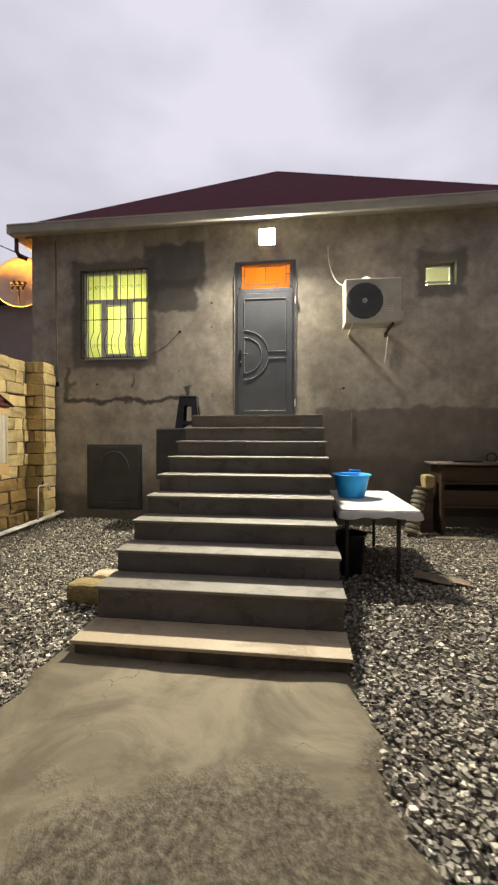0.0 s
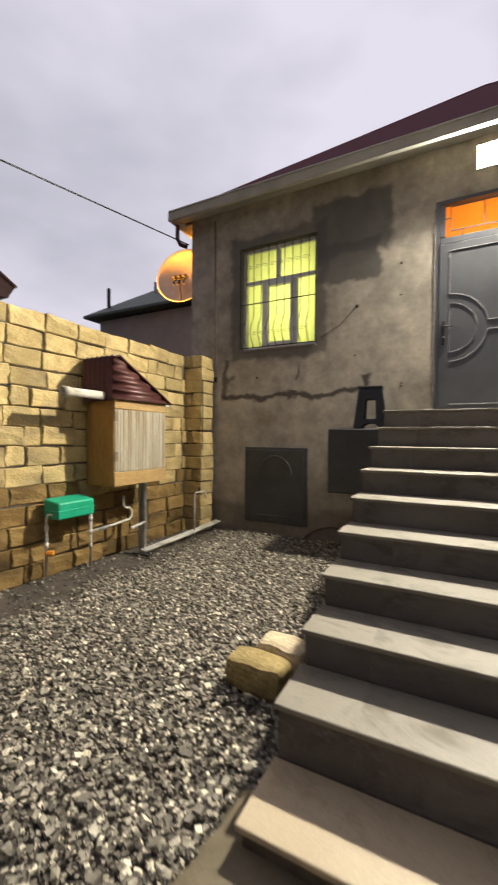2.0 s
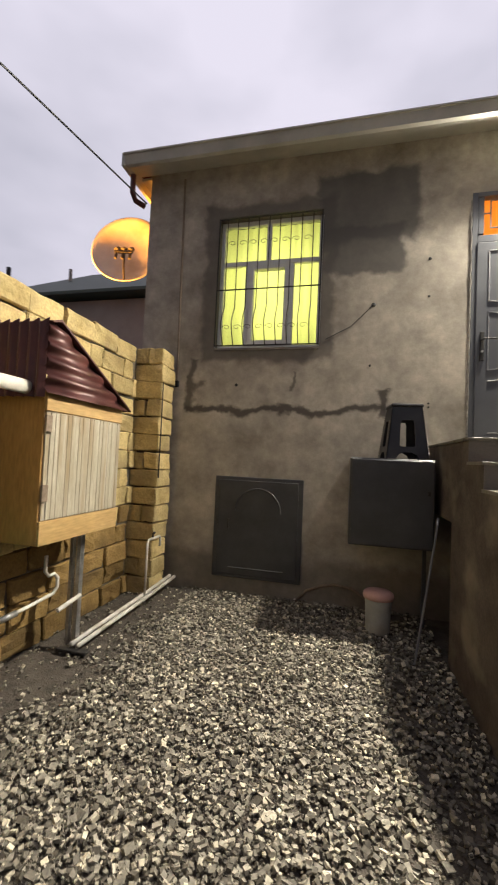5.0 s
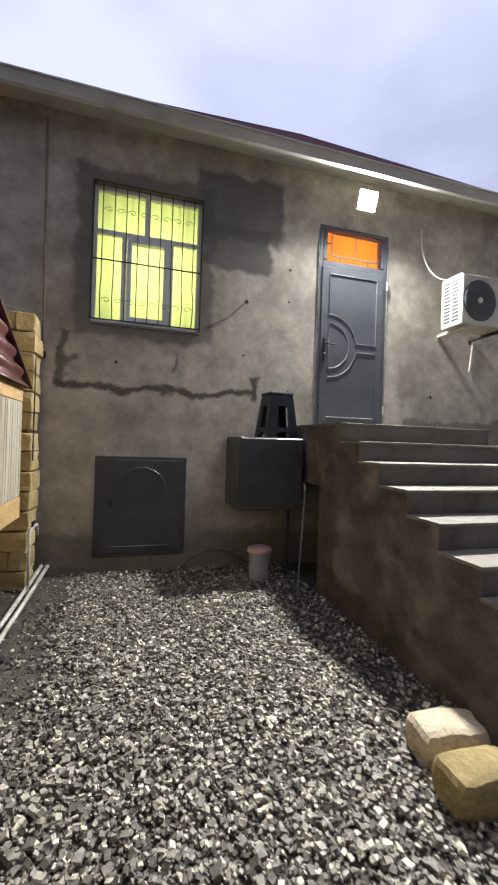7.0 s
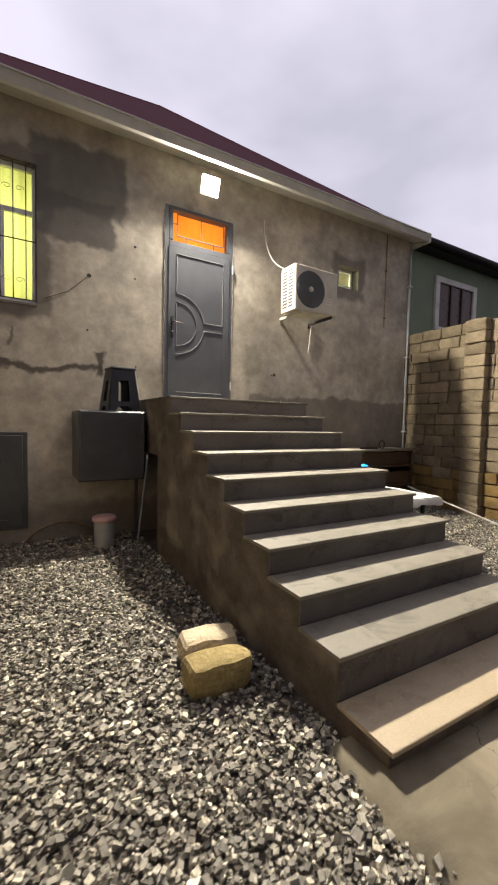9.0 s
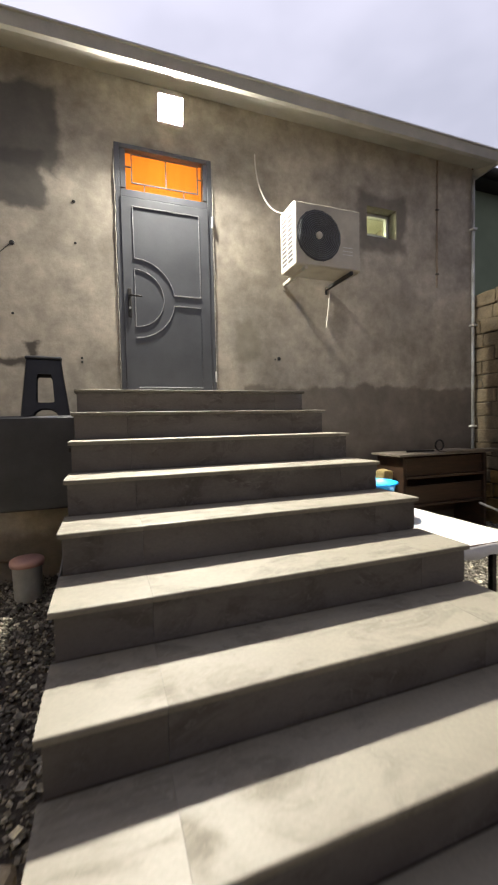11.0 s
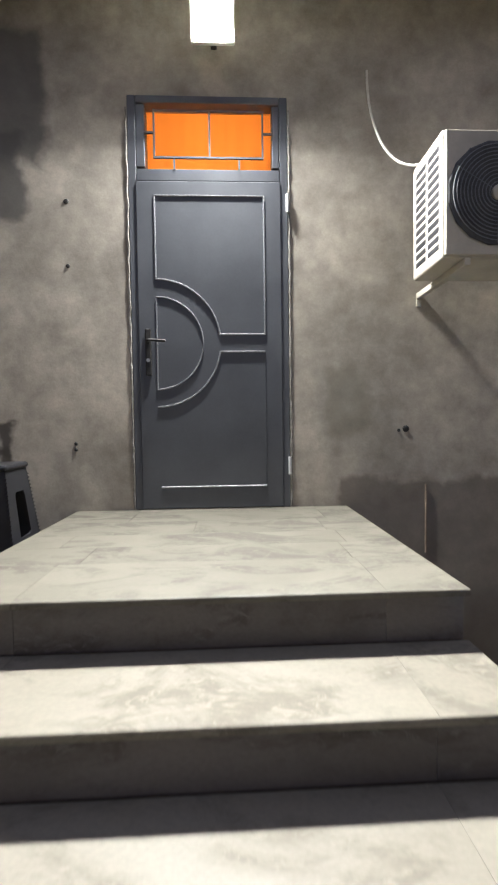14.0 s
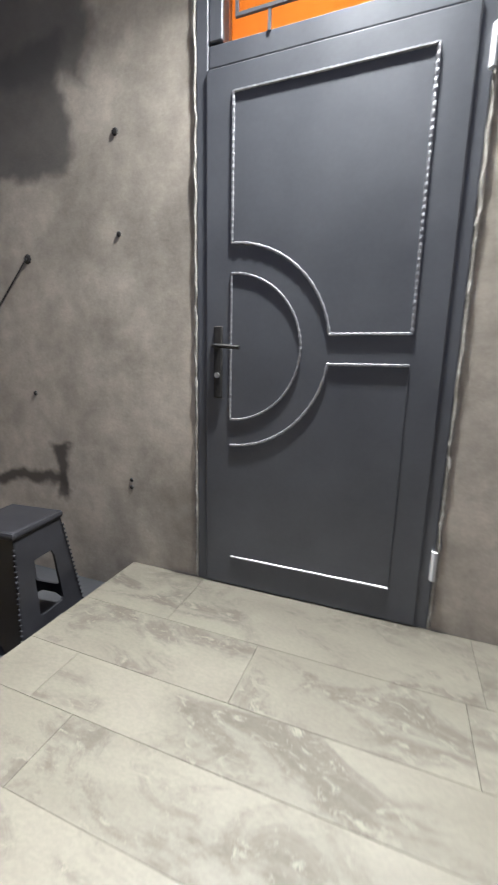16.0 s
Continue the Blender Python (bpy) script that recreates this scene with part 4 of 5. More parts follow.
b = bmesh.new()
for r in (0.055, 0.075, 0.095, 0.115, 0.135, 0.155, 0.175, 0.195, 0.215, 0.235, 0.255):
    tube(b, [(fcx + r * math.cos(2 * math.pi * i / 36), ay0 - 0.018, fcz + r * math.sin(2 * math.pi * i / 36)) for i in range(37)], 0.0028, 5, cap=False)
for i in range(3):
    a = 2 * math.pi * i / 3 + 0.5
    tube(b, [(fcx + 0.04 * math.cos(a), ay0 - 0.016, fcz + 0.04 * math.sin(a)), (fcx + 0.268 * math.cos(a), ay0 - 0.012, fcz + 0.268 * math.sin(a))], 0.002, 5)
part("fan_grille", b, M_GRILLE, ac)
part("fan_hub", lathe([(0.0, 0.026), (0.036, 0.024), (0.04, 0.018), (0.04, 0.0)], 20, m=octm), M_CREAM, ac, smooth=True)
# Black strips on the casing stand in for the shade inside the louvre slots.
for i in range(12):
    z = az0 + 0.06 + i * 0.0485
    for y in (ay0 + 0.045, ay0 + 0.195):
        part("side_louvre", nbox(ax0 - 0.002, y, z, ax0 + 0.004, y + 0.125, z + 0.032, 0.0015), M_BLACK, ac)
part("service_cover", nbox(ax1 - 0.004, ay0 + 0.06, az0 + 0.02, ax1 + 0.045, ay0 + 0.22, az0 + 0.2, 0.012), M_CREAM, ac)
for z in (3.50, 3.46, 3.42):
    part("badge_bar", nbox(1.26, ay0 - 0.002, z, 1.39, ay0 + 0.002, z + 0.006), M_PVC, ac)
for x in (ax0 + 0.12, ax1 - 0.14):
    b = nbox(x, ay0 + 0.0, az0 - 0.042, x + 0.035, WY - 0.003, az0 - 0.002, 0.003)
    box(b, x, WY - 0.012, az0 - 0.09, x + 0.035, WY - 0.001, az0 - 0.043, 0.002)
    part("bracket", b, M_IRON if x > 1 else M_CREAM, ac)
def bez(p0, p1, p2, p3, n=14):
    p0, p1, p2, p3 = map(Vector, (p0, p1, p2, p3))
    return [p0 * (1 - t) ** 3 + 3 * p1 * t * (1 - t) ** 2 + 3 * p2 * t * t * (1 - t) + p3 * t ** 3 for t in (i / n for i in range(n + 1))]


part("supply_cable", ntube(bez((0.43, WY - 0.01, 4.72), (0.42, WY - 0.02, 4.38), (0.54, WY - 0.05, 4.02), (0.70, ay1 - 0.02, 3.97)), 0.008, 7), M_PIPE, ac, "white insulated cable")
part("insulated_pipe", ntube(bez((0.98, WY - 0.01, 4.10), (1.0, WY - 0.15, 4.13), (1.08, WY - 0.3, 4.08), (1.10, 6.2, 3.93)), 0.022, 9), M_PIPE, ac, smooth=True)
part("drain_hose", ntube(bez((1.42, 6.525, 3.25), (1.42, 6.535, 3.12), (1.40, 6.535, 2.95), (1.37, 6.535, 2.74)), 0.009, 7), M_PIPE, ac)

# ---- meter box, stool, hatch, bin, pole ----
mb = thing("meter_cabinet", -1.97, WY, 0.86, "dark grey sheet-metal cabinet fixed to the wall", "cabinet")
mb.matrix_world = Matrix()
part("body", nbox(-2.36, 5.89, 0.80, -1.60, WY - 0.003, 1.628, 0.008), M_DARK, mb)
mdoor = part("cabinet_door", nbox(-2.345, 5.865, 0.815, -1.615, 5.888, 1.615, 0.006), M_DARK, mb)
part("latch", nbox(-1.67, 5.85, 1.30, -1.645, 5.865, 1.34, 0.003), M_IRON, mdoor)
part("bracket_leg", nbox(-1.64, 6.2, 0.0, -1.605, 6.24, 0.798, 0.003), M_DARK, mb)


def stool():
    s = thing("plastic_stool", -1.90, 6.22, 1.652, "black plastic stool standing on the metal cabinet", "stool")
    h, b0, t0 = 0.53, 0.195, 0.137
    part("seat", nbox(-t0 - 0.012, -t0 - 0.012, h - 0.035, t0 + 0.012, t0 + 0.012, h, 0.014, 2), M_BLACK, s)
    for i in range(4):
        bm = bmesh.new()
        # one tapered side wall with a rounded opening and an arched foot
        def pt(u, v, d):
            w = b0 + (t0 - b0) * v
            return Vector((u * w, -w + d, v * (h - 0.036)))
        outer = [(-1, 0), (-0.55, 0), (-0.42, 0.08), (-0.2, 0.13), (0.2, 0.13), (0.42, 0.08), (0.55, 0), (1, 0), (1, 0.25), (1, 0.5), (1, 0.8), (1, 1), (0, 1), (-1, 1), (-1, 0.8), (-1, 0.5), (-1, 0.25)]
        inner = [(-0.40, 0.30), (-0.40, 0.26), (-0.34, 0.24), (-0.2, 0.235), (0.2, 0.235), (0.34, 0.24), (0.40, 0.26), (0.40, 0.30), (0.40, 0.5), (0.40, 0.6), (0.40, 0.70), (0.33, 0.75), (0, 0.75), (-0.33, 0.75), (-0.40, 0.70), (-0.40, 0.6), (-0.40, 0.45)]
        n = len(outer)
        ring = [[bm.verts.new(pt(u, v, d)) for u, v in q] for d in (0.0, 0.012) for q in (outer, inner)]
        of, inf, ob_, ib = ring
        for k in range(n):
            j = (k + 1) % n
            bm.faces.new((of[k], of[j], inf[j], inf[k]))
            bm.faces.new((ob_[k], ob_[j], ib[j], ib[k]))
            bm.faces.new((of[k], of[j], ob_[j], ob_[k]))
            bm.faces.new((inf[k], inf[j], ib[j], ib[k]))
        o = part("side_panel", bm, M_BLACK, s)
        o.matrix_basis = pose(0, 0, 0, 0, 0, 90 * i)
        bm = bmesh.new()
        for k in range(20):
            v = 0.06 + k * 0.045
            w = b0 + (t0 - b0) * v
            box(bm, -w - 0.006, -w - 0.006, v * (h - 0.036), -w + 0.006, -w + 0.006, v * (h - 0.036) + 0.009, 0.002)
        o = part("corner_ribs", bm, M_BLACK, s)
        o.matrix_basis = pose(0, 0, 0, 0, 0, 90 * i)
    s.matrix_world = pose(-1.865, 6.10, 1.63, 0, 0, 6)
    return s


stool()

hatch = thing("metal_hatch", -3.3, WY, 0.25, "dark grey metal hatch with an arched moulding in the wall foot", "hatch")
hatch.matrix_world = Matrix()
part("hatch_frame", nbox(-3.91, WY - 0.028, 0.17, -2.86, WY - 0.002, 1.35, 0.006), M_DARK, hatch)
part("hatch_leaf", nbox(-3.86, WY - 0.045, 0.21, -2.91, WY - 0.029, 1.31, 0.005), M_DARK, hatch)
HYY = WY - 0.047
part("arch_moulding", ntube([(-3.38 + 0.27 * math.cos(radians(a)), HYY, 0.95 + 0.27 * math.sin(radians(a))) for a in range(0, 181, 9)], 0.008, 6), M_DARK, hatch)
part("lower_moulding", ntube([(-3.70, HYY, 0.29), (-3.06, HYY, 0.29)], 0.008, 6), M_DARK, hatch)
part("hatch_handle", ntube([(-3.72, HYY, 0.85), (-3.72, HYY - 0.03, 0.85), (-3.72, HYY - 0.03, 0.75), (-3.72, HYY, 0.75)], 0.007, 6), M_IRON, hatch)

bin_ = thing("lidded_pail", -2.06, 5.98, 0.0, "pale grey plastic pail with a pinkish lid on the gravel", "pail")
part("pail_body", lathe([(0.0, -0.01), (0.105, -0.01), (0.11, 0.01), (0.122, 0.30), (0.128, 0.31)], 28), M_BUCKET, bin_, smooth=True)
part("lid", lathe([(0.138, 0.305), (0.142, 0.33), (0.138, 0.352), (0.12, 0.368), (0.06, 0.378), (0.0, 0.38)], 28), M_PINK, bin_, "pink plastic lid", smooth=True)

pole = thing("leaning_pole", -1.71, 5.72, 0.0, "thin grey metal pole leaning against the stair side", "pole")
pole.matrix_world = Matrix()
part("rod", ntube([(-1.82, 5.42, -0.01), (-1.595, 5.8, 1.05)], 0.010, 8), M_GRILLE, pole)
part("bent_end", ntube([(-1.595, 5.8, 1.05), (-1.59, 5.83, 1.085), (-1.575, 5.88, 1.10)], 0.012, 8), M_STEEL, pole)


# ---- loose stone blocks by the stairs ----
def rough_block(sx, sy, sz, seed, cut=2):
    bm = nbox(-sx / 2, -sy / 2, 0, sx / 2, sy / 2, sz)
    bmesh.ops.subdivide_edges(bm, edges=bm.edges[:], cuts=cut + 3, use_grid_fill=True)
    for v in bm.verts:
        q = v.co
        edge = sum((abs(abs(q.x) - sx / 2) < 1e-4, abs(abs(q.y) - sy / 2) < 1e-4, abs(q.z - sz) < 1e-4 or q.z < 1e-4))
        if edge >= 2:
            v.co -= Vector((q.x, q.y, q.z - sz / 2)) * (0.07 if edge == 2 else 0.13)
        v.co += noise.noise_vector(v.co * 7 + Vector((seed * 3.7, 0, 0))) * 0.026
    return bm


for nm, x, y, sx, sy, sz, rz, lab, sd, mt in (("stone_block", -1.87, 3.31, 0.36, 0.21, 0.18, -10, "sawn limestone block beside the stairs, coloured paler for its lit top", 1, M_LIT_STONE), ("stone_block", -1.93, 3.04, 0.38, 0.20, 0.19, -4, "yellowish limestone block lying on the gravel", 2, M_BLOCK3)):
    o = part(nm, rough_block(sx, sy, sz, sd), mt)
    o.matrix_world = pose(x, y, -0.02, 0, 0, rz)
    tagged(o, lab, "stone block", "loose stone blocks")

# ---- the wooden box with its pipes on the west wall ----
cab = thing("wooden_cabinet", -4.45, 4.74, 1.0, "wooden wall box with a corrugated maroon roof", "cabinet")
cab.matrix_world = Matrix()
cx0, cx1, cy0, cy1, cz0, cz1 = LEFT + 0.03, -4.34, 4.16, 5.06, 0.93, 1.98
part("body", nbox(cx0, cy0, cz0, cx1, cy1, cz1, 0.004), M_PLY, cab)
part("top_rail", nbox(cx1 + 0.001, cy0, 1.82, cx1 + 0.022, cy1, 1.98, 0.003), M_WOOD, cab)
part("bottom_rail", nbox(cx1 + 0.001, cy0, cz0, cx1 + 0.022, cy1, 1.09, 0.003), M_WOOD, cab)
bd = part("cabinet_door", nbox(cx1 + 0.001, cy0 + 0.015, 1.092, cx1 + 0.012, cy1 - 0.01, 1.818, 0.002), M_RIBBED, cab)
for i in range(20):
    y = cy0 + 0.05 + i * 0.0415
    part("slat", nbox(cx1 + 0.012, y, 1.096, cx1 + 0.020 + 0.002 * (i % 3), y + 0.0405, 1.814, 0.002), M_RIBBED, bd)
for z in (1.22, 1.68):
    part("hinge", nbox(cx1 + 0.013, cy0 - 0.004, z, cx1 + 0.03, cy0 + 0.05, z + 0.11, 0.002), M_CARD, bd)
# hood: vertical corrugations at the end, a triangular ribbed cheek at the front, a sloping top
b = bmesh.new()
m1, npts = [], 41
for i in range(npts):
    u = i / (npts - 1)
    x = cx0 + u * (cx1 + 0.04 - cx0)
    y = cy0 - 0.07 + 0.018 * math.cos(u * 2 * math.pi * 6)
    top = 2.40 + 0.02 * math.cos(u * 2 * math.pi * 6)
    m1.append((b.verts.new((x, y, 1.90)), b.verts.new((x, y, top)), b.verts.new((x, y + 0.003, 1.90)), b.verts.new((x, y + 0.003, top))))
for a, c2 in zip(m1, m1[1:]):
    b.faces.new((a[0], c2[0], c2[1], a[1]))
    b.faces.new((a[2], c2[2], c2[3], a[3]))
    b.faces.new((a[1], c2[1], c2[3], a[3]))
part("roof_end", b, M_MAROON, cab, smooth=True)
b = bmesh.new()
rowsn = 40
prev = None
for i in range(rowsn + 1):
    u = i / rowsn
    z = 1.93 + u * 0.47
    x = cx1 + 0.045 + 0.018 * math.cos(u * 2 * math.pi * 4.5)
    far = cy0 + 0.02 + (0.90) * (1 - u)
    cur = [b.verts.new(v) for v in ((x, cy0 - 0.06, z), (x, far, z), (x - 0.003, far, z), (x - 0.003, cy0 - 0.06, z))]
    if prev:
        for k in range(4):
            b.faces.new((prev[k], prev[(k + 1) % 4], cur[(k + 1) % 4], cur[k]))
    prev = cur
part("roof_cheek", b, M_MAROON, cab, smooth=True)
b = bmesh.new()
poly_prism(b, [(cy0 - 0.05, 2.40), (cy0 + 0.03, 2.43), (cy1 + 0.06, 1.94), (cy1 + 0.06, 1.928), (cy0 + 0.03, 2.415), (cy0 - 0.05, 2.385)], "x", cx0, cx1 + 0.07)
part("roof_top", b, M_MAROON, cab)
part("support_post", nbox(-4.50, 4.80, 0.0, -4.46, 4.85, 0.928, 0.003), M_STEEL, cab)
part("support_post", nbox(-4.56, 4.80, 0.0, -4.53, 4.84, 0.928, 0.003), M_STEEL, cab)
part("foot_bar", nbox(-4.56, 4.70, -0.01, -4.30, 4.76, 0.015, 0.004), M_IRON, cab)

b = bmesh.new()
mm = pose(-4.42, 3.56, 1.96, -90, 0, 0)
lathe([(0.040, 0.50), (0.040, 0.0), (0.052, 0.0), (0.052, 0.08), (0.046, 0.085), (0.046, 0.52)], 20, b, mm)
pp = tagged(part("drain_pipe", b, M_PIPE, smooth=True), "short white plastic pipe through the wooden box", "pipe")
tagged(part("drain_pipe", ntube([(-4.5, 5.08, 1.95), (-4.5, 5.3, 1.94)], 0.035, 14), M_PIPE), "white plastic pipe end beside the wooden box", "pipe")

# green tank on white pipe legs
gt = thing("green_box", -4.45, 3.86, 0.7, "green plastic box on thin white water pipes", "box")
gt.matrix_world = Matrix()
b = nbox(-4.74, 3.58, 0.63, -4.50, 4.04, 0.84, 0.02, 2)
for v in b.verts:
    if v.co.z > 0.8 and v.co.x > -4.6:
        v.co.z -= 0.03
part("body", b, M_GREEN, gt)
part("lid_rim", nbox(-4.745, 3.575, 0.715, -4.493, 4.045, 0.725, 0.003), M_GREEN, gt)
part("pipe_leg", ntube([(-4.66, 3.56, 0.0), (-4.66, 3.56, 0.64), (-4.64, 3.565, 0.68), (-4.60, 3.59, 0.68)], 0.014, 8), M_PIPE, gt, smooth=True)
part("pipe_leg", ntube([(-4.62, 4.09, 0.0), (-4.62, 4.09, 0.70)], 0.014, 8), M_PIPE, gt, smooth=True)
for x, y, zs in ((-4.66, 3.56, (0.36, 0.54)), (-4.62, 4.09, (0.24, 0.40, 0.55))):
    for z in zs:
        part("coupling", ntube([(x, y, z - 0.025), (x, y, z + 0.025)], 0.021, 10), M_PIPE, gt, smooth=True)
part("valve", ntube([(-4.66, 3.56, 0.28), (-4.60, 3.60, 0.28)], 0.026, 8), M_ORANGETAPE, gt, "orange valve cap")
part("branch_pipe", ntube([(-4.62, 4.09, 0.40), (-4.6, 4.4, 0.42), (-4.58, 4.66, 0.45), (-4.58, 4.70, 0.49), (-4.58, 4.70, 0.56), (-4.58, 4.66, 0.60), (-4.58, 4.60, 0.60), (-4.58, 4.56, 0.64), (-4.58, 4.56, 0.76)], 0.014, 8), M_PIPE, gt, smooth=True)
part("coupling", ntube([(-4.61, 4.2, 0.407), (-4.6, 4.32, 0.415)], 0.022, 10), M_STEEL, gt, smooth=True)
part("tap_lever", ntube([(-4.47, 4.58, 0.36), (-4.44, 4.80, 0.41)], 0.017, 8), M_PIPE, gt)

sp = thing("standpipe", -4.42, 6.02, 0.0, "thin white standpipe with a tap beside the pier", "water pipe")
sp.matrix_world = Matrix()
part("riser_pipe", ntube([(-4.42, 5.86, -0.02), (-4.42, 5.86, 0.62), (-4.42, 5.89, 0.65), (-4.41, 6.12, 0.655), (-4.41, 6.14, 0.63), (-4.41, 6.14, 0.54)], 0.013, 8), M_PIPE, sp, smooth=True)
part("tap", ntube([(-4.42, 5.98, 0.65), (-4.42, 5.98, 0.70), (-4.39, 5.96, 0.72)], 0.012, 8), M_IRON, sp)
gp = thing("ground_pipe", -4.4, 5.7, 0.0, "weathered pale pipes lying along the wall foot", "water pipe")
gp.matrix_world = Matrix()
for dx, dz in ((0, 0.02), (0.06, 0.015)):
    part("pipe", ntube([(-4.46 + dx, 4.75, 0.02 + dz), (-4.45 + dx, 5.4, 0.04 + dz), (-4.44 + dx, 6.0, 0.06 + dz), (-4.43 + dx, 6.5, 0.09 + dz)], 0.02, 8), M_PIPE, gp, smooth=True)

# drainpipes and conduits on the house
dp = thing("downpipe", HX0, WY, 4.7, "short dark bent rainwater pipe under the eave", "downpipe")
dp.matrix_world = Matrix()
part("spout", ntube([(-5.12, 6.30, 5.06), (-5.12, 6.30, 4.84), (-5.11, 6.36, 4.77), (-5.03, 6.46, 4.75)], 0.035, 10), M_MAROON, dp, smooth=True)
cd = thing("gas_pipe", -4.42, WY, 2.4, "thin brown conduit running down the rendered wall", "conduit")
cd.matrix_world = Matrix()
part("tube", ntube([(-4.52, WY - 0.014, 5.1), (-4.49, WY - 0.014, 2.5)], 0.013, 8), M_CARD, cd)
cd2 = thing("conduit", 3.2, WY, 3.4, "thin brown conduit running down from the eave", "conduit")
cd2.matrix_world = Matrix()
part("tube", ntube([(3.21, WY - 0.012, 5.2), (3.20, WY - 0.012, 3.42)], 0.011, 8), M_CARD, cd2)
for z in (3.6, 4.5):
    part("clip", nbox(3.18, WY - 0.026, z, 3.23, WY - 0.001, z + 0.018, 0.003), M_IRON, cd2)
tagged(part("hose", ntube([(-2.90, WY - 0.03, -0.01), (-2.78, WY - 0.03, 0.12), (-2.62, WY - 0.03, 0.19), (-2.48, WY - 0.03, 0.22), (-2.30, WY - 0.03, 0.20), (-2.12, WY - 0.04, 0.10), (-2.02, WY - 0.06, -0.01)], 0.016, 8), M_CARD, smooth=True), "brown hose looping along the wall foot", "hose")
part("end_cap", nbox(-4.52, WY - 0.04, 2.42, -4.46, WY - 0.002, 2.5, 0.008), M_IRON, cd)
ed = thing("downpipe", HX1, WY, 0, "white rainwater pipe at the corner of the house", "downpipe")
ed.matrix_world = Matrix()
part("lower_pipe", ntube([(HX1 - 0.02, WY - 0.04, 5.08), (HX1 - 0.02, WY - 0.04, -0.02)], 0.022, 10), M_BUCKET, ed, smooth=True)
for z in (1.4, 2.9, 4.3):
    part("clip", nbox(HX1 - 0.06, WY - 0.08, z, HX1 + 0.02, WY - 0.001, z + 0.03, 0.004), M_WHITE, ed)
for x, z, s in ((-2.16, 3.36, 0.026), (-3.72, 2.45, 0.02), (-2.18, 2.67, 0.014), (-1.58, 3.85, 0.018), (-1.58, 3.43, 0.014), (-1.56, 2.25, 0.012), (-1.56, 2.21, 0.012), (0.70, 2.32, 0.024), (0.65, 2.31, 0.012)):
    tagged(part("wall_plug", lathe([(0.0, 0.006), (s * 0.7, 0.005), (s, 0.0)], 9, m=pose(x, WY, z, 90, 0, 0)), M_IRON), "dark drilled hole plug in the render", "plug", "plugs in the house wall")
tagged(part("wall_wire", ntube([(0.84, WY - 0.005, 1.93), (0.84, WY - 0.005, 1.45)], 0.007, 6), M_CARD), "short dark cable end on the damp wall foot", "wire")
tagged(part("wall_wire", ntube([(-2.16, WY - 0.008, 3.36), (-2.4, WY - 0.008, 3.12), (-2.68, WY - 0.008, 2.98)], 0.004, 5), M_CABLE), "thin dark wire running from the window to a plug", "wire")

# satellite dish behind the yard wall
dish = thing("satellite_dish", -5.8, 7.45, 4.68, "satellite dish seen from behind, lit orange by a street lamp", "satellite dish")
prof = [(0.0, 0.0), (0.1, 0.005), (0.25, 0.03), (0.4, 0.075), (0.5, 0.118), (0.56, 0.15), (0.565, 0.155), (0.555, 0.16), (0.5, 0.128), (0.4, 0.085), (0.25, 0.04), (0.0, 0.01)]
dm = pose(-5.80, 7.45, 4.68, 80, 0, 12)
dish.matrix_world = dm
part("reflector", lathe(prof, 40), M_DISH, dish, smooth=True)
part("feed_arm", ntube([(0, -0.55, 0.13), (0, -0.36, 0.22), (0, -0.16, 0.26)], 0.016, 8), M_IRON, dish)
b = nbox(-0.15, -0.17, 0.25, 0.13, -0.13, 0.29, 0.008)
for x in (-0.12, -0.02, 0.09):
    tube(b, [(x, -0.13, 0.29), (x + 0.01, -0.06, 0.22)], 0.035, 10)
    tube(b, [(x, -0.15, 0.26), (x, -0.26, 0.27)], 0.022, 8)
part("feed_horn", b, M_IRON, dish, "dark receiver heads")
part("wall_arm", ntube([(0, 0.0, -0.01), (0.0, -0.05, -0.16), (0.35, -0.08, -0.2), (0.95, -0.08, -0.35)], 0.024, 8), M_STEEL, dish)

tagged(part("overhead_cable", ntube([(-5.00, 6.45, 4.78), (-5.04, 4.47, 4.49), (-5.08, 2.49, 4.20), (-5.15, -0.47, 3.76), (-5.23, -4.43, 3.17), (-5.33, -9.37, 2.44)], 0.010, 5), M_CABLE), "black overhead cable tied to the corner of the house", "cable")

# ---- table and basin ----
tb = thing("table", 0.85, 4.95, 0, "outdoor table with dark metal legs", "table")
tb.matrix_world = Matrix()
TX0, TX1, TY0, TY1, TZ = 0.37, 1.17, 3.78, 5.30, 0.745
part("tabletop", nbox(TX0, TY0, TZ - 0.03, TX1, TY1, TZ, 0.004), M_BROWNWOOD, tb)
for x in (TX0 + 0.06, TX1 - 0.22):
    for y in (TY0 + 0.08, TY1 - 0.08):
        part("leg", nbox(x, y - 0.018, -0.03, x + 0.036, y + 0.018, TZ - 0.031, 0.003), M_IRON, tb)
part("stretcher", nbox(TX0 + 0.097, TY1 - 0.09, 0.18, TX1 - 0.221, TY1 - 0.07, 0.2), M_IRON, tb)
b = bmesh.new()
nx, ny = 30, 44
ov = 0.05
gridv = {}
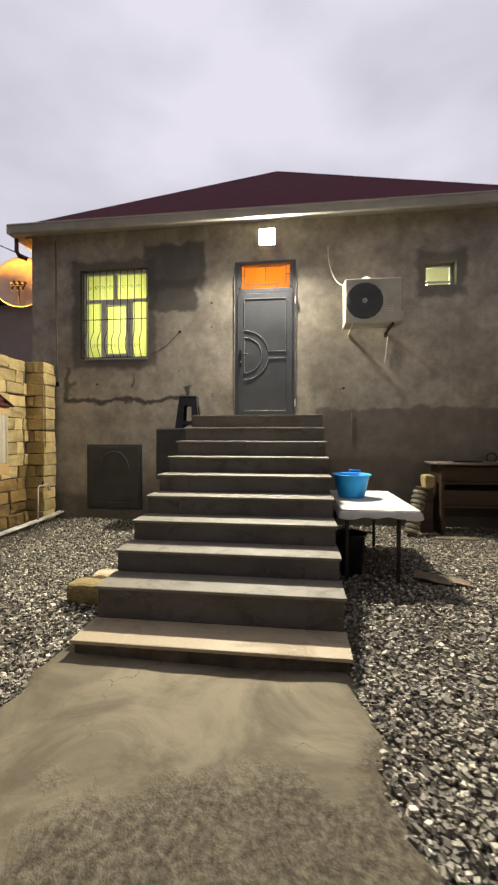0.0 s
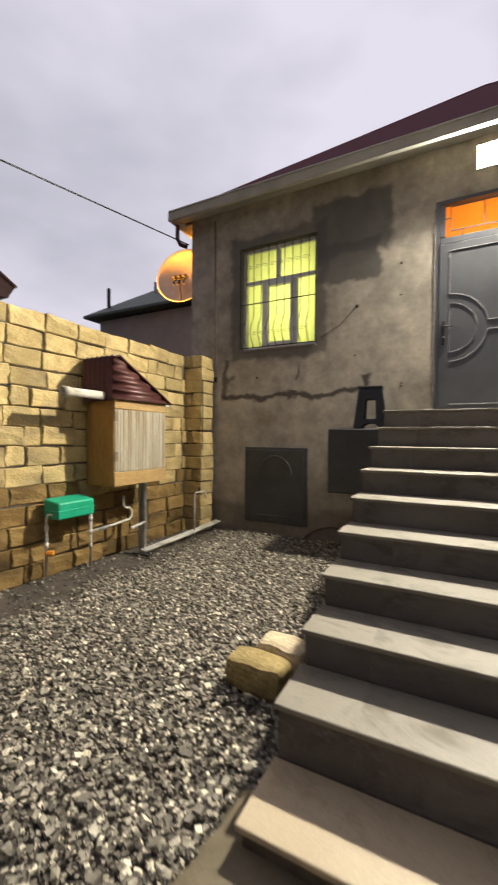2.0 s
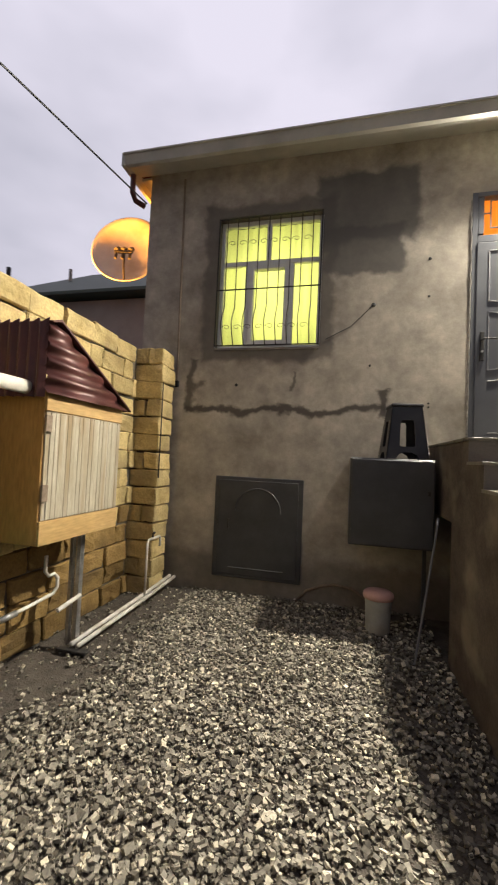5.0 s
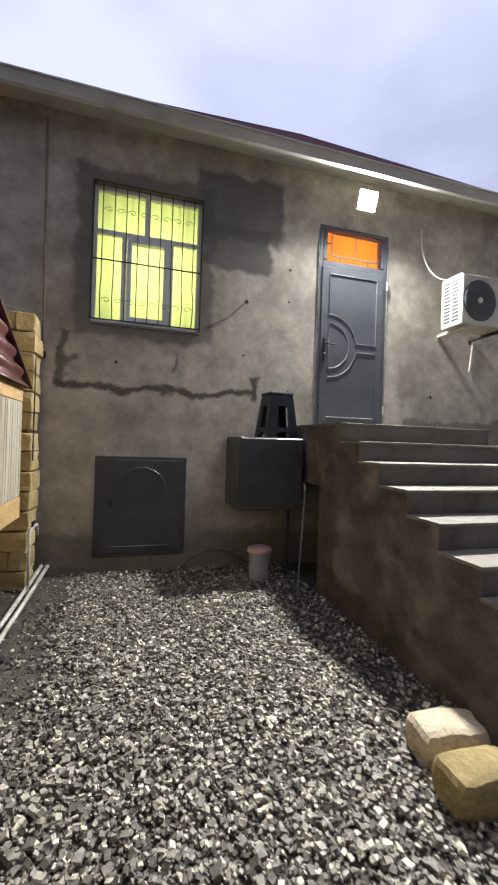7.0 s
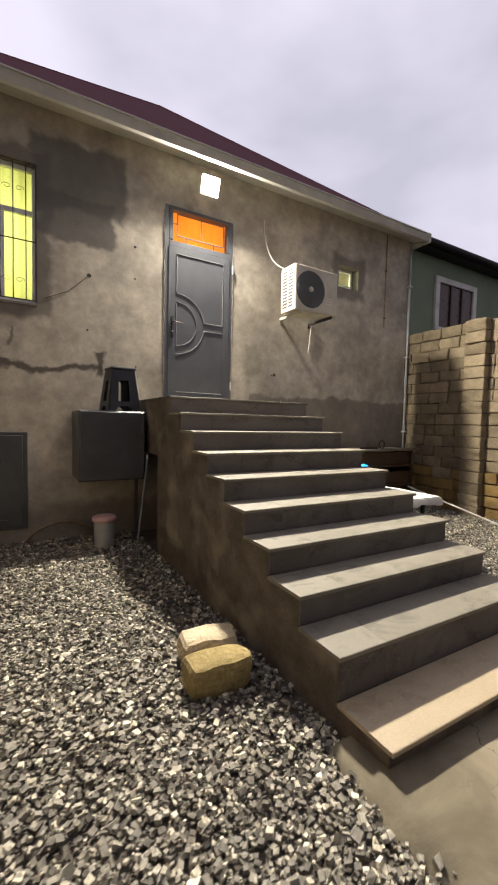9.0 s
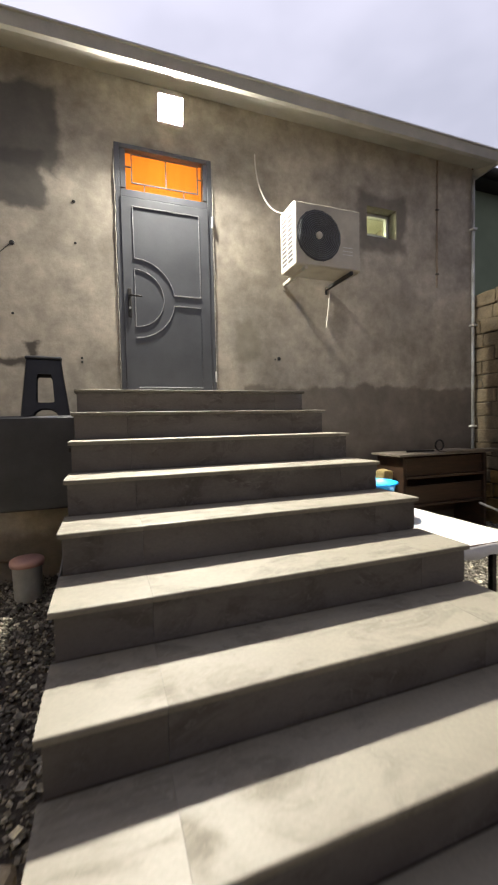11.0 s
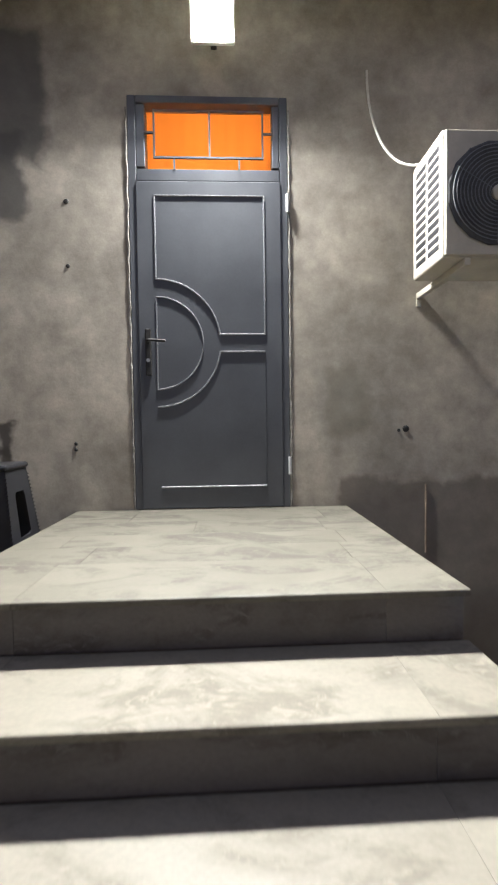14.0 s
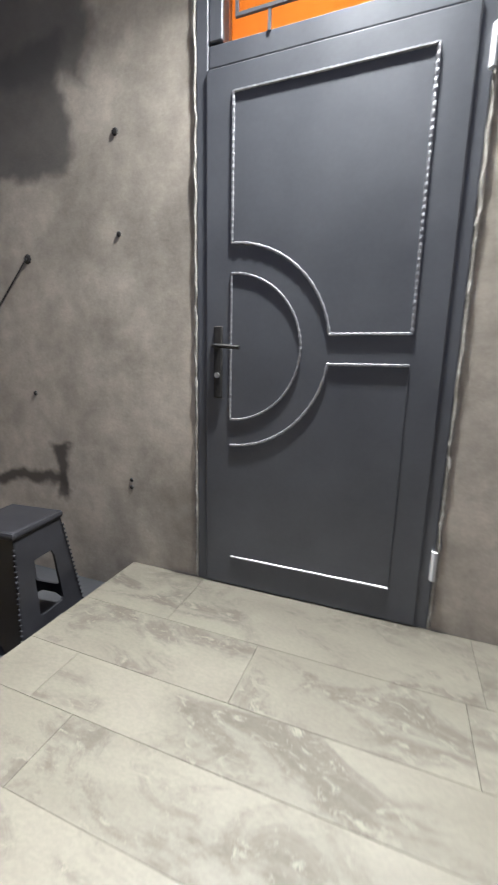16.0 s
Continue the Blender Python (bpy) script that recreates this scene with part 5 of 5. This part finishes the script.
for i in range(nx + 1):
    for j in range(ny + 1):
        x = TX0 - ov + (TX1 - TX0 + 2 * ov) * i / nx
        y = TY0 - ov + (TY1 - TY0 + 2 * ov) * j / ny
        ex = max(TX0 - 0.006 - x, x - TX1 - 0.006, TY0 - 0.006 - y, y - TY1 - 0.006, 0)
        xx = min(max(x, TX0 - 0.008), TX1 + 0.008)
        yy = min(max(y, TY0 - 0.008), TY1 + 0.008)
        z = TZ + 0.005 + 0.003 * noise.noise((x * 5, y * 5, 0)) - ex * (1.9 + 0.8 * noise.noise((x * 6, y * 6, 3)))
        gridv[i, j] = b.verts.new((xx + (x - xx) * 0.25, yy + (y - yy) * 0.25, z))
for i in range(nx):
    for j in range(ny):
        b.faces.new((gridv[i, j], gridv[i + 1, j], gridv[i + 1, j + 1], gridv[i, j + 1]))
tagged(part("tablecloth", b, M_OILCLOTH, smooth=True), "white oilcloth spread over the outdoor table", "tablecloth")

bs = thing("washing_basin", 0.595, 4.66, TZ + 0.008, "bright blue plastic basin standing on the table", "basin")
part("bowl", lathe([(0.0, 0.0), (0.15, 0.0), (0.158, 0.008), (0.19, 0.14), (0.215, 0.26), (0.238, 0.27), (0.24, 0.28), (0.23, 0.283), (0.208, 0.275), (0.182, 0.14), (0.15, 0.014), (0.0, 0.01)], 36), M_BLUE, bs, smooth=True)
part("handle", ntube([(0.13, 0.17, 0.27), (0.13, 0.185, 0.31), (0.0, 0.225, 0.31), (0.0, 0.215, 0.27)], 0.009, 7), M_BLUE, bs)

cr = thing("dark_tub", 0.52, 4.15, 0, "dark plastic tub standing under the table", "tub")
part("bowl", lathe([(0.0, -0.02), (0.13, -0.02), (0.16, 0.4), (0.185, 0.42), (0.175, 0.43), (0.15, 0.41), (0.12, 0.0), (0.0, 0.0)], 24), M_BLACK, cr, smooth=True)

# ---- old dresser and scrap by the east corner ----
dr = thing("old_dresser", 2.6, 6.2, 0, "old dark brown dresser with a dusty top, outdoors against the wall", "dresser")
dr.matrix_world = Matrix()
DX0, DX1, DY0, DY1 = 2.10, 3.50, 5.98, 6.48
part("top", nbox(DX0 - 0.1, DY0 - 0.06, 1.07, DX1 + 0.05, DY1, 1.10, 0.005), M_DUST, dr, "dusty worn top")
part("side_panel", nbox(DX0, DY0, -0.03, DX0 + 0.05, DY1, 1.069, 0.004), M_BROWNWOOD, dr)
part("side_panel", nbox(DX1 - 0.05, DY0, -0.03, DX1, DY1, 1.069, 0.004), M_BROWNWOOD, dr)
part("back_panel", nbox(DX0 + 0.05, DY1 - 0.02, 0.2, DX1 - 0.05, DY1, 1.069), M_BROWNWOOD, dr)
for z in (0.42, 0.78):
    part("drawer_rail", nbox(DX0 + 0.051, DY0 - 0.012, z, DX1 - 0.051, DY1 - 0.021, z + 0.03, 0.003), M_BROWNWOOD, dr)
for z in (0.455, 0.815):
    part("drawer_front", nbox(DX0 + 0.055, DY0 + 0.03, z, DX1 - 0.055, DY0 + 0.05, z + 0.23, 0.004), M_BROWNWOOD, dr)
tagged(part("foam_piece", rough_block(0.17, 0.13, 0.2, 5), M_FOAM), "yellowed foam block wedged beside the dresser", "foam").matrix_world = pose(1.96, 6.16, 0.70, 0, 0, 8)
tagged(part("crate", nbox(1.82, 6.08, -0.02, 2.02, 6.34, 0.705, 0.01), M_BROWNWOOD), "narrow dark wooden crate beside the dresser", "crate")
duct = thing("ribbed_duct", 1.75, 5.95, 0, "old ribbed heating duct leaning against the dresser", "duct")
axis_m = pose(1.62, 5.85, 0.02, -14, 16, 0)
pr = []
for i in range(9):
    z = 0.02 + i * 0.075
    pr += [(0.085, z), (0.105, z + 0.02), (0.105, z + 0.05), (0.085, z + 0.065)]
part("ribbed_body", lathe([(0.0, 0.0)] + pr + [(0.0, 0.7)], 24, m=axis_m), M_HOSE, duct, smooth=False)
duct.matrix_world = Matrix()
tagged(part("scrap_bar", ntube([(2.35, 6.2, 1.112), (2.75, 6.15, 1.112)], 0.014, 7), M_IRON), "rusty bar lying on the dresser", "bar")
b = bmesh.new()
tube(b, [(2.92 + 0.07 * math.cos(a), 6.22, 1.175 + 0.07 * math.sin(a)) for a in (2 * math.pi * i / 20 for i in range(21))], 0.012, 6, cap=False)
tagged(part("iron_ring", b, M_IRON), "dark iron ring on the dresser", "ring")
tagged(part("plank", nbox(2.7, 5.90, 1.102, 3.62, 6.02, 1.122, 0.003), M_DUST), "pale plank lying across the dresser", "plank")
tagged(part("plank", nbox(1.95, 5.72, -0.01, 2.55, 5.84, 0.015, 0.003), M_CARD), "board lying on the gravel before the dresser", "plank")
for x, y, w, d, rz, sd in ((1.32, 3.92, 0.36, 0.18, -25, 1), (1.57, 3.84, 0.18, 0.12, -12, 2)):
    bm = nbox(-w / 2, -d / 2, 0, w / 2, d / 2, 0.012, 0.002)
    bmesh.ops.subdivide_edges(bm, edges=bm.edges[:], cuts=2, use_grid_fill=True)
    for v in bm.verts:
        v.co += noise.noise_vector(v.co * 6 + Vector((sd, 0, 0))) * Vector((0.03, 0.03, 0.012)).length * 0.5
    o = tagged(part("board_scrap", bm, M_CARD), "torn piece of damp board on the gravel", "board scrap", "board scraps")
    o.matrix_world = pose(x, y, 0.03, 3, 2, rz)
tagged(part("long_batten", ntube([(3.1, 5.75, 0.45), (3.55, 4.4, 0.02)], 0.016, 6), M_PIPE), "pale batten leaning down to the gravel", "batten")

# ---- neighbours ----
nb = thing("neighbour_house", -9, 14, 0, "grey rendered neighbour house with a dark green hipped roof", "house")
nb.matrix_world = Matrix()
part("wall", nbox(-12.2, 11.0, -0.1, -5.6, 17, 5.55), M_NBWALL, nb)
b = bmesh.new()
c = [b.verts.new(v) for v in ((-12.6, 10.6, 5.6), (-5.3, 10.6, 5.6), (-5.3, 17.4, 5.6), (-12.6, 17.4, 5.6))]
c2 = [b.verts.new((v.co.x, v.co.y, 5.68)) for v in c]
r0, r1 = b.verts.new((-11.0, 13.6, 7.6)), b.verts.new((-7.0, 13.6, 7.6))
b.faces.new(c)
for i in range(4):
    b.faces.new((c[i], c[(i + 1) % 4], c2[(i + 1) % 4], c2[i]))
for f in ((c2[0], c2[1], r1, r0), (c2[1], c2[2], r1), (c2[2], c2[3], r0, r1), (c2[3], c2[0], r0)):
    b.faces.new(f)
nroof = part("roof", b, M_NBROOF, nb)
part("vent_pipe", ntube([(-12.0, 11.2, 5.6), (-12.0, 11.2, 6.75)], 0.06, 8), M_IRON, nroof)
part("vent_pipe", ntube([(-10.9, 12.4, 6.3), (-10.9, 12.4, 7.2)], 0.05, 8), M_NBWALL, nroof)

bh = thing("neighbour_house", -15, 4, 0, "neighbour house with boarded brown eaves beyond the wall", "house")
bh.matrix_world = Matrix()
M_BROWNROOF = mat("brown_eave_boards", (0.20, 0.105, 0.07), (0.29, 0.165, 0.115), 3, 0.6)
part("wall", nbox(-20, -6.5, -0.1, -12.3, 7.2, 5.35), M_NBWALL, bh)
b = bmesh.new()
poly_prism(b, [(7.80, 5.66), (7.12, 6.03), (6.0, 6.36), (-6.5, 6.40), (-7.0, 5.30), (7.60, 5.30)], "x", -20.4, -12.0)
part("eave", b, M_BROWNROOF, bh, "brown boarded eave")
b = bmesh.new()
poly_prism(b, [(7.10, 6.045), (6.0, 6.53), (2.0, 8.0), (-3.0, 8.0), (-6.5, 6.405), (6.0, 6.365)], "x", -20.4, -12.1)
part("roof", b, M_NBROOF, bh)
part("edge_trim", ntube([(-11.98, 7.82, 5.66), (-11.98, 7.14, 6.05), (-11.98, 6.0, 6.38), (-11.98, -6.5, 6.42)], 0.045, 6), M_BROWNROOF, bh)
part("rain_gutter", ntube([(-11.95, 7.3, 5.80), (-11.95, 5.0, 5.95)], 0.05, 8), M_BROWNROOF, bh)

gh = thing("neighbour_house", 9, 11, 0, "sage green neighbour house with a black roof edge", "house")
gh.matrix_world = Matrix()
part("wall", nbox(4.1, 8.2, -0.1, 16, 14, 6.25), M_GREENWALL, gh)
b = bmesh.new()
poly_prism(b, [(7.85, 6.15), (7.85, 6.4), (11, 7.6), (14.4, 6.4), (14.4, 6.15)], "x", 4.05, 16.4)
part("roof", b, M_IRON, gh)
part("gutter", ntube([(4.0, 7.8, 6.26), (16.4, 7.8, 6.26)], 0.09, 10), M_IRON, gh, smooth=True)
gw = part("window", nbox(7.1, 8.17, 4.3, 8.65, 8.199, 5.5, 0.004), M_DARKGLASS, gh)
for q in ((6.93, 4.2, 7.1, 5.66), (8.65, 4.2, 8.82, 5.66), (7.1, 5.5, 8.65, 5.66), (7.1, 4.2, 8.65, 4.3)):
    part("window_frame", nbox(q[0], 8.12, q[1], q[2], 8.198, q[3], 0.01), M_WHITE, gw)
for x in (7.6, 8.1):
    part("mullion", nbox(x, 8.13, 4.3, x + 0.06, 8.169, 5.5), M_BROWNWOOD, gw)

# ---- gravel ----
rs = np.random.RandomState(4)
ico = np.array([(x, y, z) for x in (-1, 1) for y in (-1, 1) for z in (-1, 1)]) * 0.72
icf = np.array([(0, 1, 3), (0, 3, 2), (4, 6, 7), (4, 7, 5), (0, 4, 5), (0, 5, 1), (2, 3, 7), (2, 7, 6), (0, 2, 6), (0, 6, 4), (1, 5, 7), (1, 7, 3)])


def gravel(count, x0, x1, y0, y1, smin, smax, keep):
    xy = np.column_stack((rs.uniform(x0, x1, count), rs.uniform(y0, y1, count)))
    ok = np.array([keep(x, y) for x, y in xy])
    xy = xy[ok]
    n = len(xy)
    s = rs.uniform(smin, smax, n) * rs.choice([0.55, 0.8, 1.0, 1.0, 1.45], n)
    v = ico[None] * rs.uniform(0.68, 1.2, (n, 8, 1))
    v = v * (s[:, None] * rs.uniform(0.6, 1.25, (n, 3)))[:, None, :]
    th = rs.uniform(0, 6.283, n)
    ct, st = np.cos(th)[:, None], np.sin(th)[:, None]
    tl = rs.uniform(-0.8, 0.8, n)[:, None]
    x, y, z = v[..., 0], v[..., 1], v[..., 2] * 0.62
    y, z = y * np.cos(tl) - z * np.sin(tl), y * np.sin(tl) + z * np.cos(tl)
    X = x * ct - y * st + xy[:, :1]
    Y = x * st + y * ct + xy[:, 1:]
    Z = z + rs.uniform(-0.024, 0.004, n)[:, None]
    verts = np.stack((X, Y, Z), -1).reshape(-1, 3)
    faces = (icf[None] + 8 * np.arange(n)[:, None, None]).reshape(-1, 3)
    me = bpy.data.meshes.new("gravel")
    me.vertices.add(len(verts))
    me.vertices.foreach_set("co", verts.astype(np.float32).ravel())
    me.loops.add(faces.size)
    me.loops.foreach_set("vertex_index", faces.astype(np.int32).ravel())
    me.polygons.add(len(faces))
    me.polygons.foreach_set("loop_start", np.arange(0, faces.size, 3, dtype=np.int32))
    me.update(calc_edges=True)
    me.shade_flat()
    me.materials.append(M_STONE)
    return me


def on_gravel(x, y):
    if SX0 < x < SX1 and y > Y1:
        return False
    if y < 2.35:
        e0, e1 = apron_edges(y)
        inside = min(x - e0, e1 - x) + 0.10 * noise.noise((x * 3, y * 3, 9))
        if inside > 0 and rs.rand() > 0.012 + 0.8 * math.exp(-inside / 0.09):
            return False
    # Fewer stones beside the stairs: bare dark earth deepens their shadow strip.
    if -2.2 < x < SX0 and y > 2.6 and rs.rand() < 0.55 * min(1.0, (x + 2.2) / 0.3):
        return False
    # Thinned by the table too, the earth adding to the shade under it.
    if SX1 < x < 1.1 and y > 2.2 and rs.rand() < 0.5:
        return False
    if y > 6.2 and rs.rand() < 0.5:
        return False
    bare = -4.0 + 0.35 * noise.noise((y * 1.4, 1, 1)) + 0.15 * noise.noise((x * 5, y * 5, 1)) - x
    if bare > 0 and rs.rand() < min(0.93, 0.35 + bare * 2.5):
        return False
    return True


gr1 = new("gravel", gravel(165000, LEFT, RIGHT, 0.5, WY, 0.0096, 0.0178, on_gravel))
tagged(gr1, "loose grey and pale crushed stone covering the yard", "gravel", kind="stuff")
gr2 = new("gravel", gravel(9000, LEFT, RIGHT, -4.5, 0.5, 0.014, 0.028, on_gravel))
tagged(gr2, "loose grey and pale crushed stone covering the yard", "gravel", kind="stuff")


# ---- yard walls of limestone blocks ----
def block_variants(w, d, h, count, seed0):
    out = []
    for s in range(count):
        bm = nbox(-w / 2, -d / 2, -h / 2, w / 2, d / 2, h / 2)
        for v in bm.verts:
            v.co += noise.noise_vector(v.co * 9 + Vector((s * 5.1 + seed0, 0, 0))) * 0.022
        bmesh.ops.subdivide_edges(bm, edges=bm.edges[:], cuts=2, use_grid_fill=True)
        for v in bm.verts:
            v.co += noise.noise_vector(v.co * 14 + Vector((s * 3.3 + seed0, 8, 0))) * 0.012
        sharp = [e for e in bm.edges if len(e.link_faces) == 2 and e.calc_face_angle() > 0.9]
        bmesh.ops.bevel(bm, geom=sharp, offset=0.010, segments=1, affect="EDGES")
        for v in bm.verts:
            v.co += noise.noise_vector(v.co * 25 + Vector((s * 2.3 + seed0, 4, 0))) * 0.005
        me = bpy.data.meshes.new("block")
        bm.to_mesh(me)
        bm.free()
        out.append(me)
    return out


rb = random.Random(7)


def block_wall(parent, axis_x, face_sign, y_from, y_to, courses, h, material, length=0.405, thick=0.19, damp=None, damp_courses=0):
    """Courses of blocks along y; the inner face lies at axis_x."""
    full = block_variants(thick, length - 0.012, h - 0.010, 12, axis_x)
    half = block_variants(thick, length / 2 - 0.012, h - 0.010, 4, axis_x + 9)
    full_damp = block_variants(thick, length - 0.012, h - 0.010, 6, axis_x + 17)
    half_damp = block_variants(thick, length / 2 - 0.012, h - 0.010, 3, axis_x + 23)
    for k in range(courses):
        y = y_from - (length / 2 if k % 2 else 0) + rb.uniform(-0.05, 0.05)
        z = h * (k + 0.5) - 0.03
        while y < y_to - 0.05:
            use, ln = (half, length / 2) if (y + length > y_to + 0.06 or rb.random() < 0.10) else (full, length)
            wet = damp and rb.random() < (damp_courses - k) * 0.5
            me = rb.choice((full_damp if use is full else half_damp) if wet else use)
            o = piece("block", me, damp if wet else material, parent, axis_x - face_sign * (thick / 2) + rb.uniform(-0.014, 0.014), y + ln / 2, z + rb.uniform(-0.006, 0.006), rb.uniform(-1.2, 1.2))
            y += ln


wl_w = part("wall_west", nbox(LEFT - 0.24, -5.5, -0.1, LEFT - 0.03, 6.35, 2.79), M_MORTAR)
tagged(wl_w, "yard wall of rough yellow limestone blocks with dark joints", "wall", kind="structure")
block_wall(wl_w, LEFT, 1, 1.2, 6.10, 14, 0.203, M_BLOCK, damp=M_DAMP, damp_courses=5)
pier = part("wall_pier", nbox(-4.80, 6.19, -0.1, -4.545, 6.42, 2.72), M_MORTAR)
tagged(pier, "pier of limestone blocks at the end of the yard wall", "pier", kind="structure")
pv = block_variants(0.36, 0.34, 0.187, 5, 31)
pv2 = block_variants(0.17, 0.34, 0.187, 4, 41)
for k in range(14):
    z = 0.203 * (k + 0.5) - 0.03
    if k % 3 == 1:
        for dx in (-0.092, 0.092):
            piece("block", rb.choice(pv2), M_BLOCK, pier, -4.67 + dx, 6.30, z, rb.uniform(-2, 2))
    else:
        piece("block", rb.choice(pv), M_BLOCK, pier, -4.67 + rb.uniform(-0.015, 0.015), 6.30, z, rb.uniform(-2, 2))
part("rebar", ntube([(-4.475, 6.14, 2.4), (-4.475, 6.14, 1.3)], 0.007, 5), M_IRON, pier)

wl_e = part("wall_east", nbox(RIGHT + 0.03, -5.5, -0.1, RIGHT + 0.24, 7.4, 3.36), M_MORTAR)
tagged(wl_e, "yard wall of pale limestone blocks with dark joints", "wall", kind="structure")
block_wall(wl_e, RIGHT, -1, 3.2, 7.35, 17, 0.2, M_BLOCK_SHADED, damp=M_DAMP, damp_courses=4)
pe = part("wall_pier", nbox(RIGHT - 0.08, 4.94, -0.1, RIGHT + 0.02, 5.18, 3.36), M_MORTAR)
tagged(pe, "shallow limestone pier on the yard wall", "pier", kind="structure")
pv3 = block_variants(0.16, 0.36, 0.185, 4, 61)
for k in range(17):
    piece("block", rb.choice(pv3), M_BLOCK_SHADED, pe, RIGHT - 0.06 + rb.uniform(-0.008, 0.008), 5.06, 0.2 * (k + 0.5) - 0.03, rb.uniform(-1.5, 1.5))
# Added out of view to close the yard and cut off the low sky.
tagged(part("wall_south_unseen", nbox(LEFT - 0.24, -5.74, -0.1, RIGHT + 0.24, -5.5, 3.0), M_MORTAR), "added unseen wall closing the yard behind and blocking sky light", "wall", kind="structure")
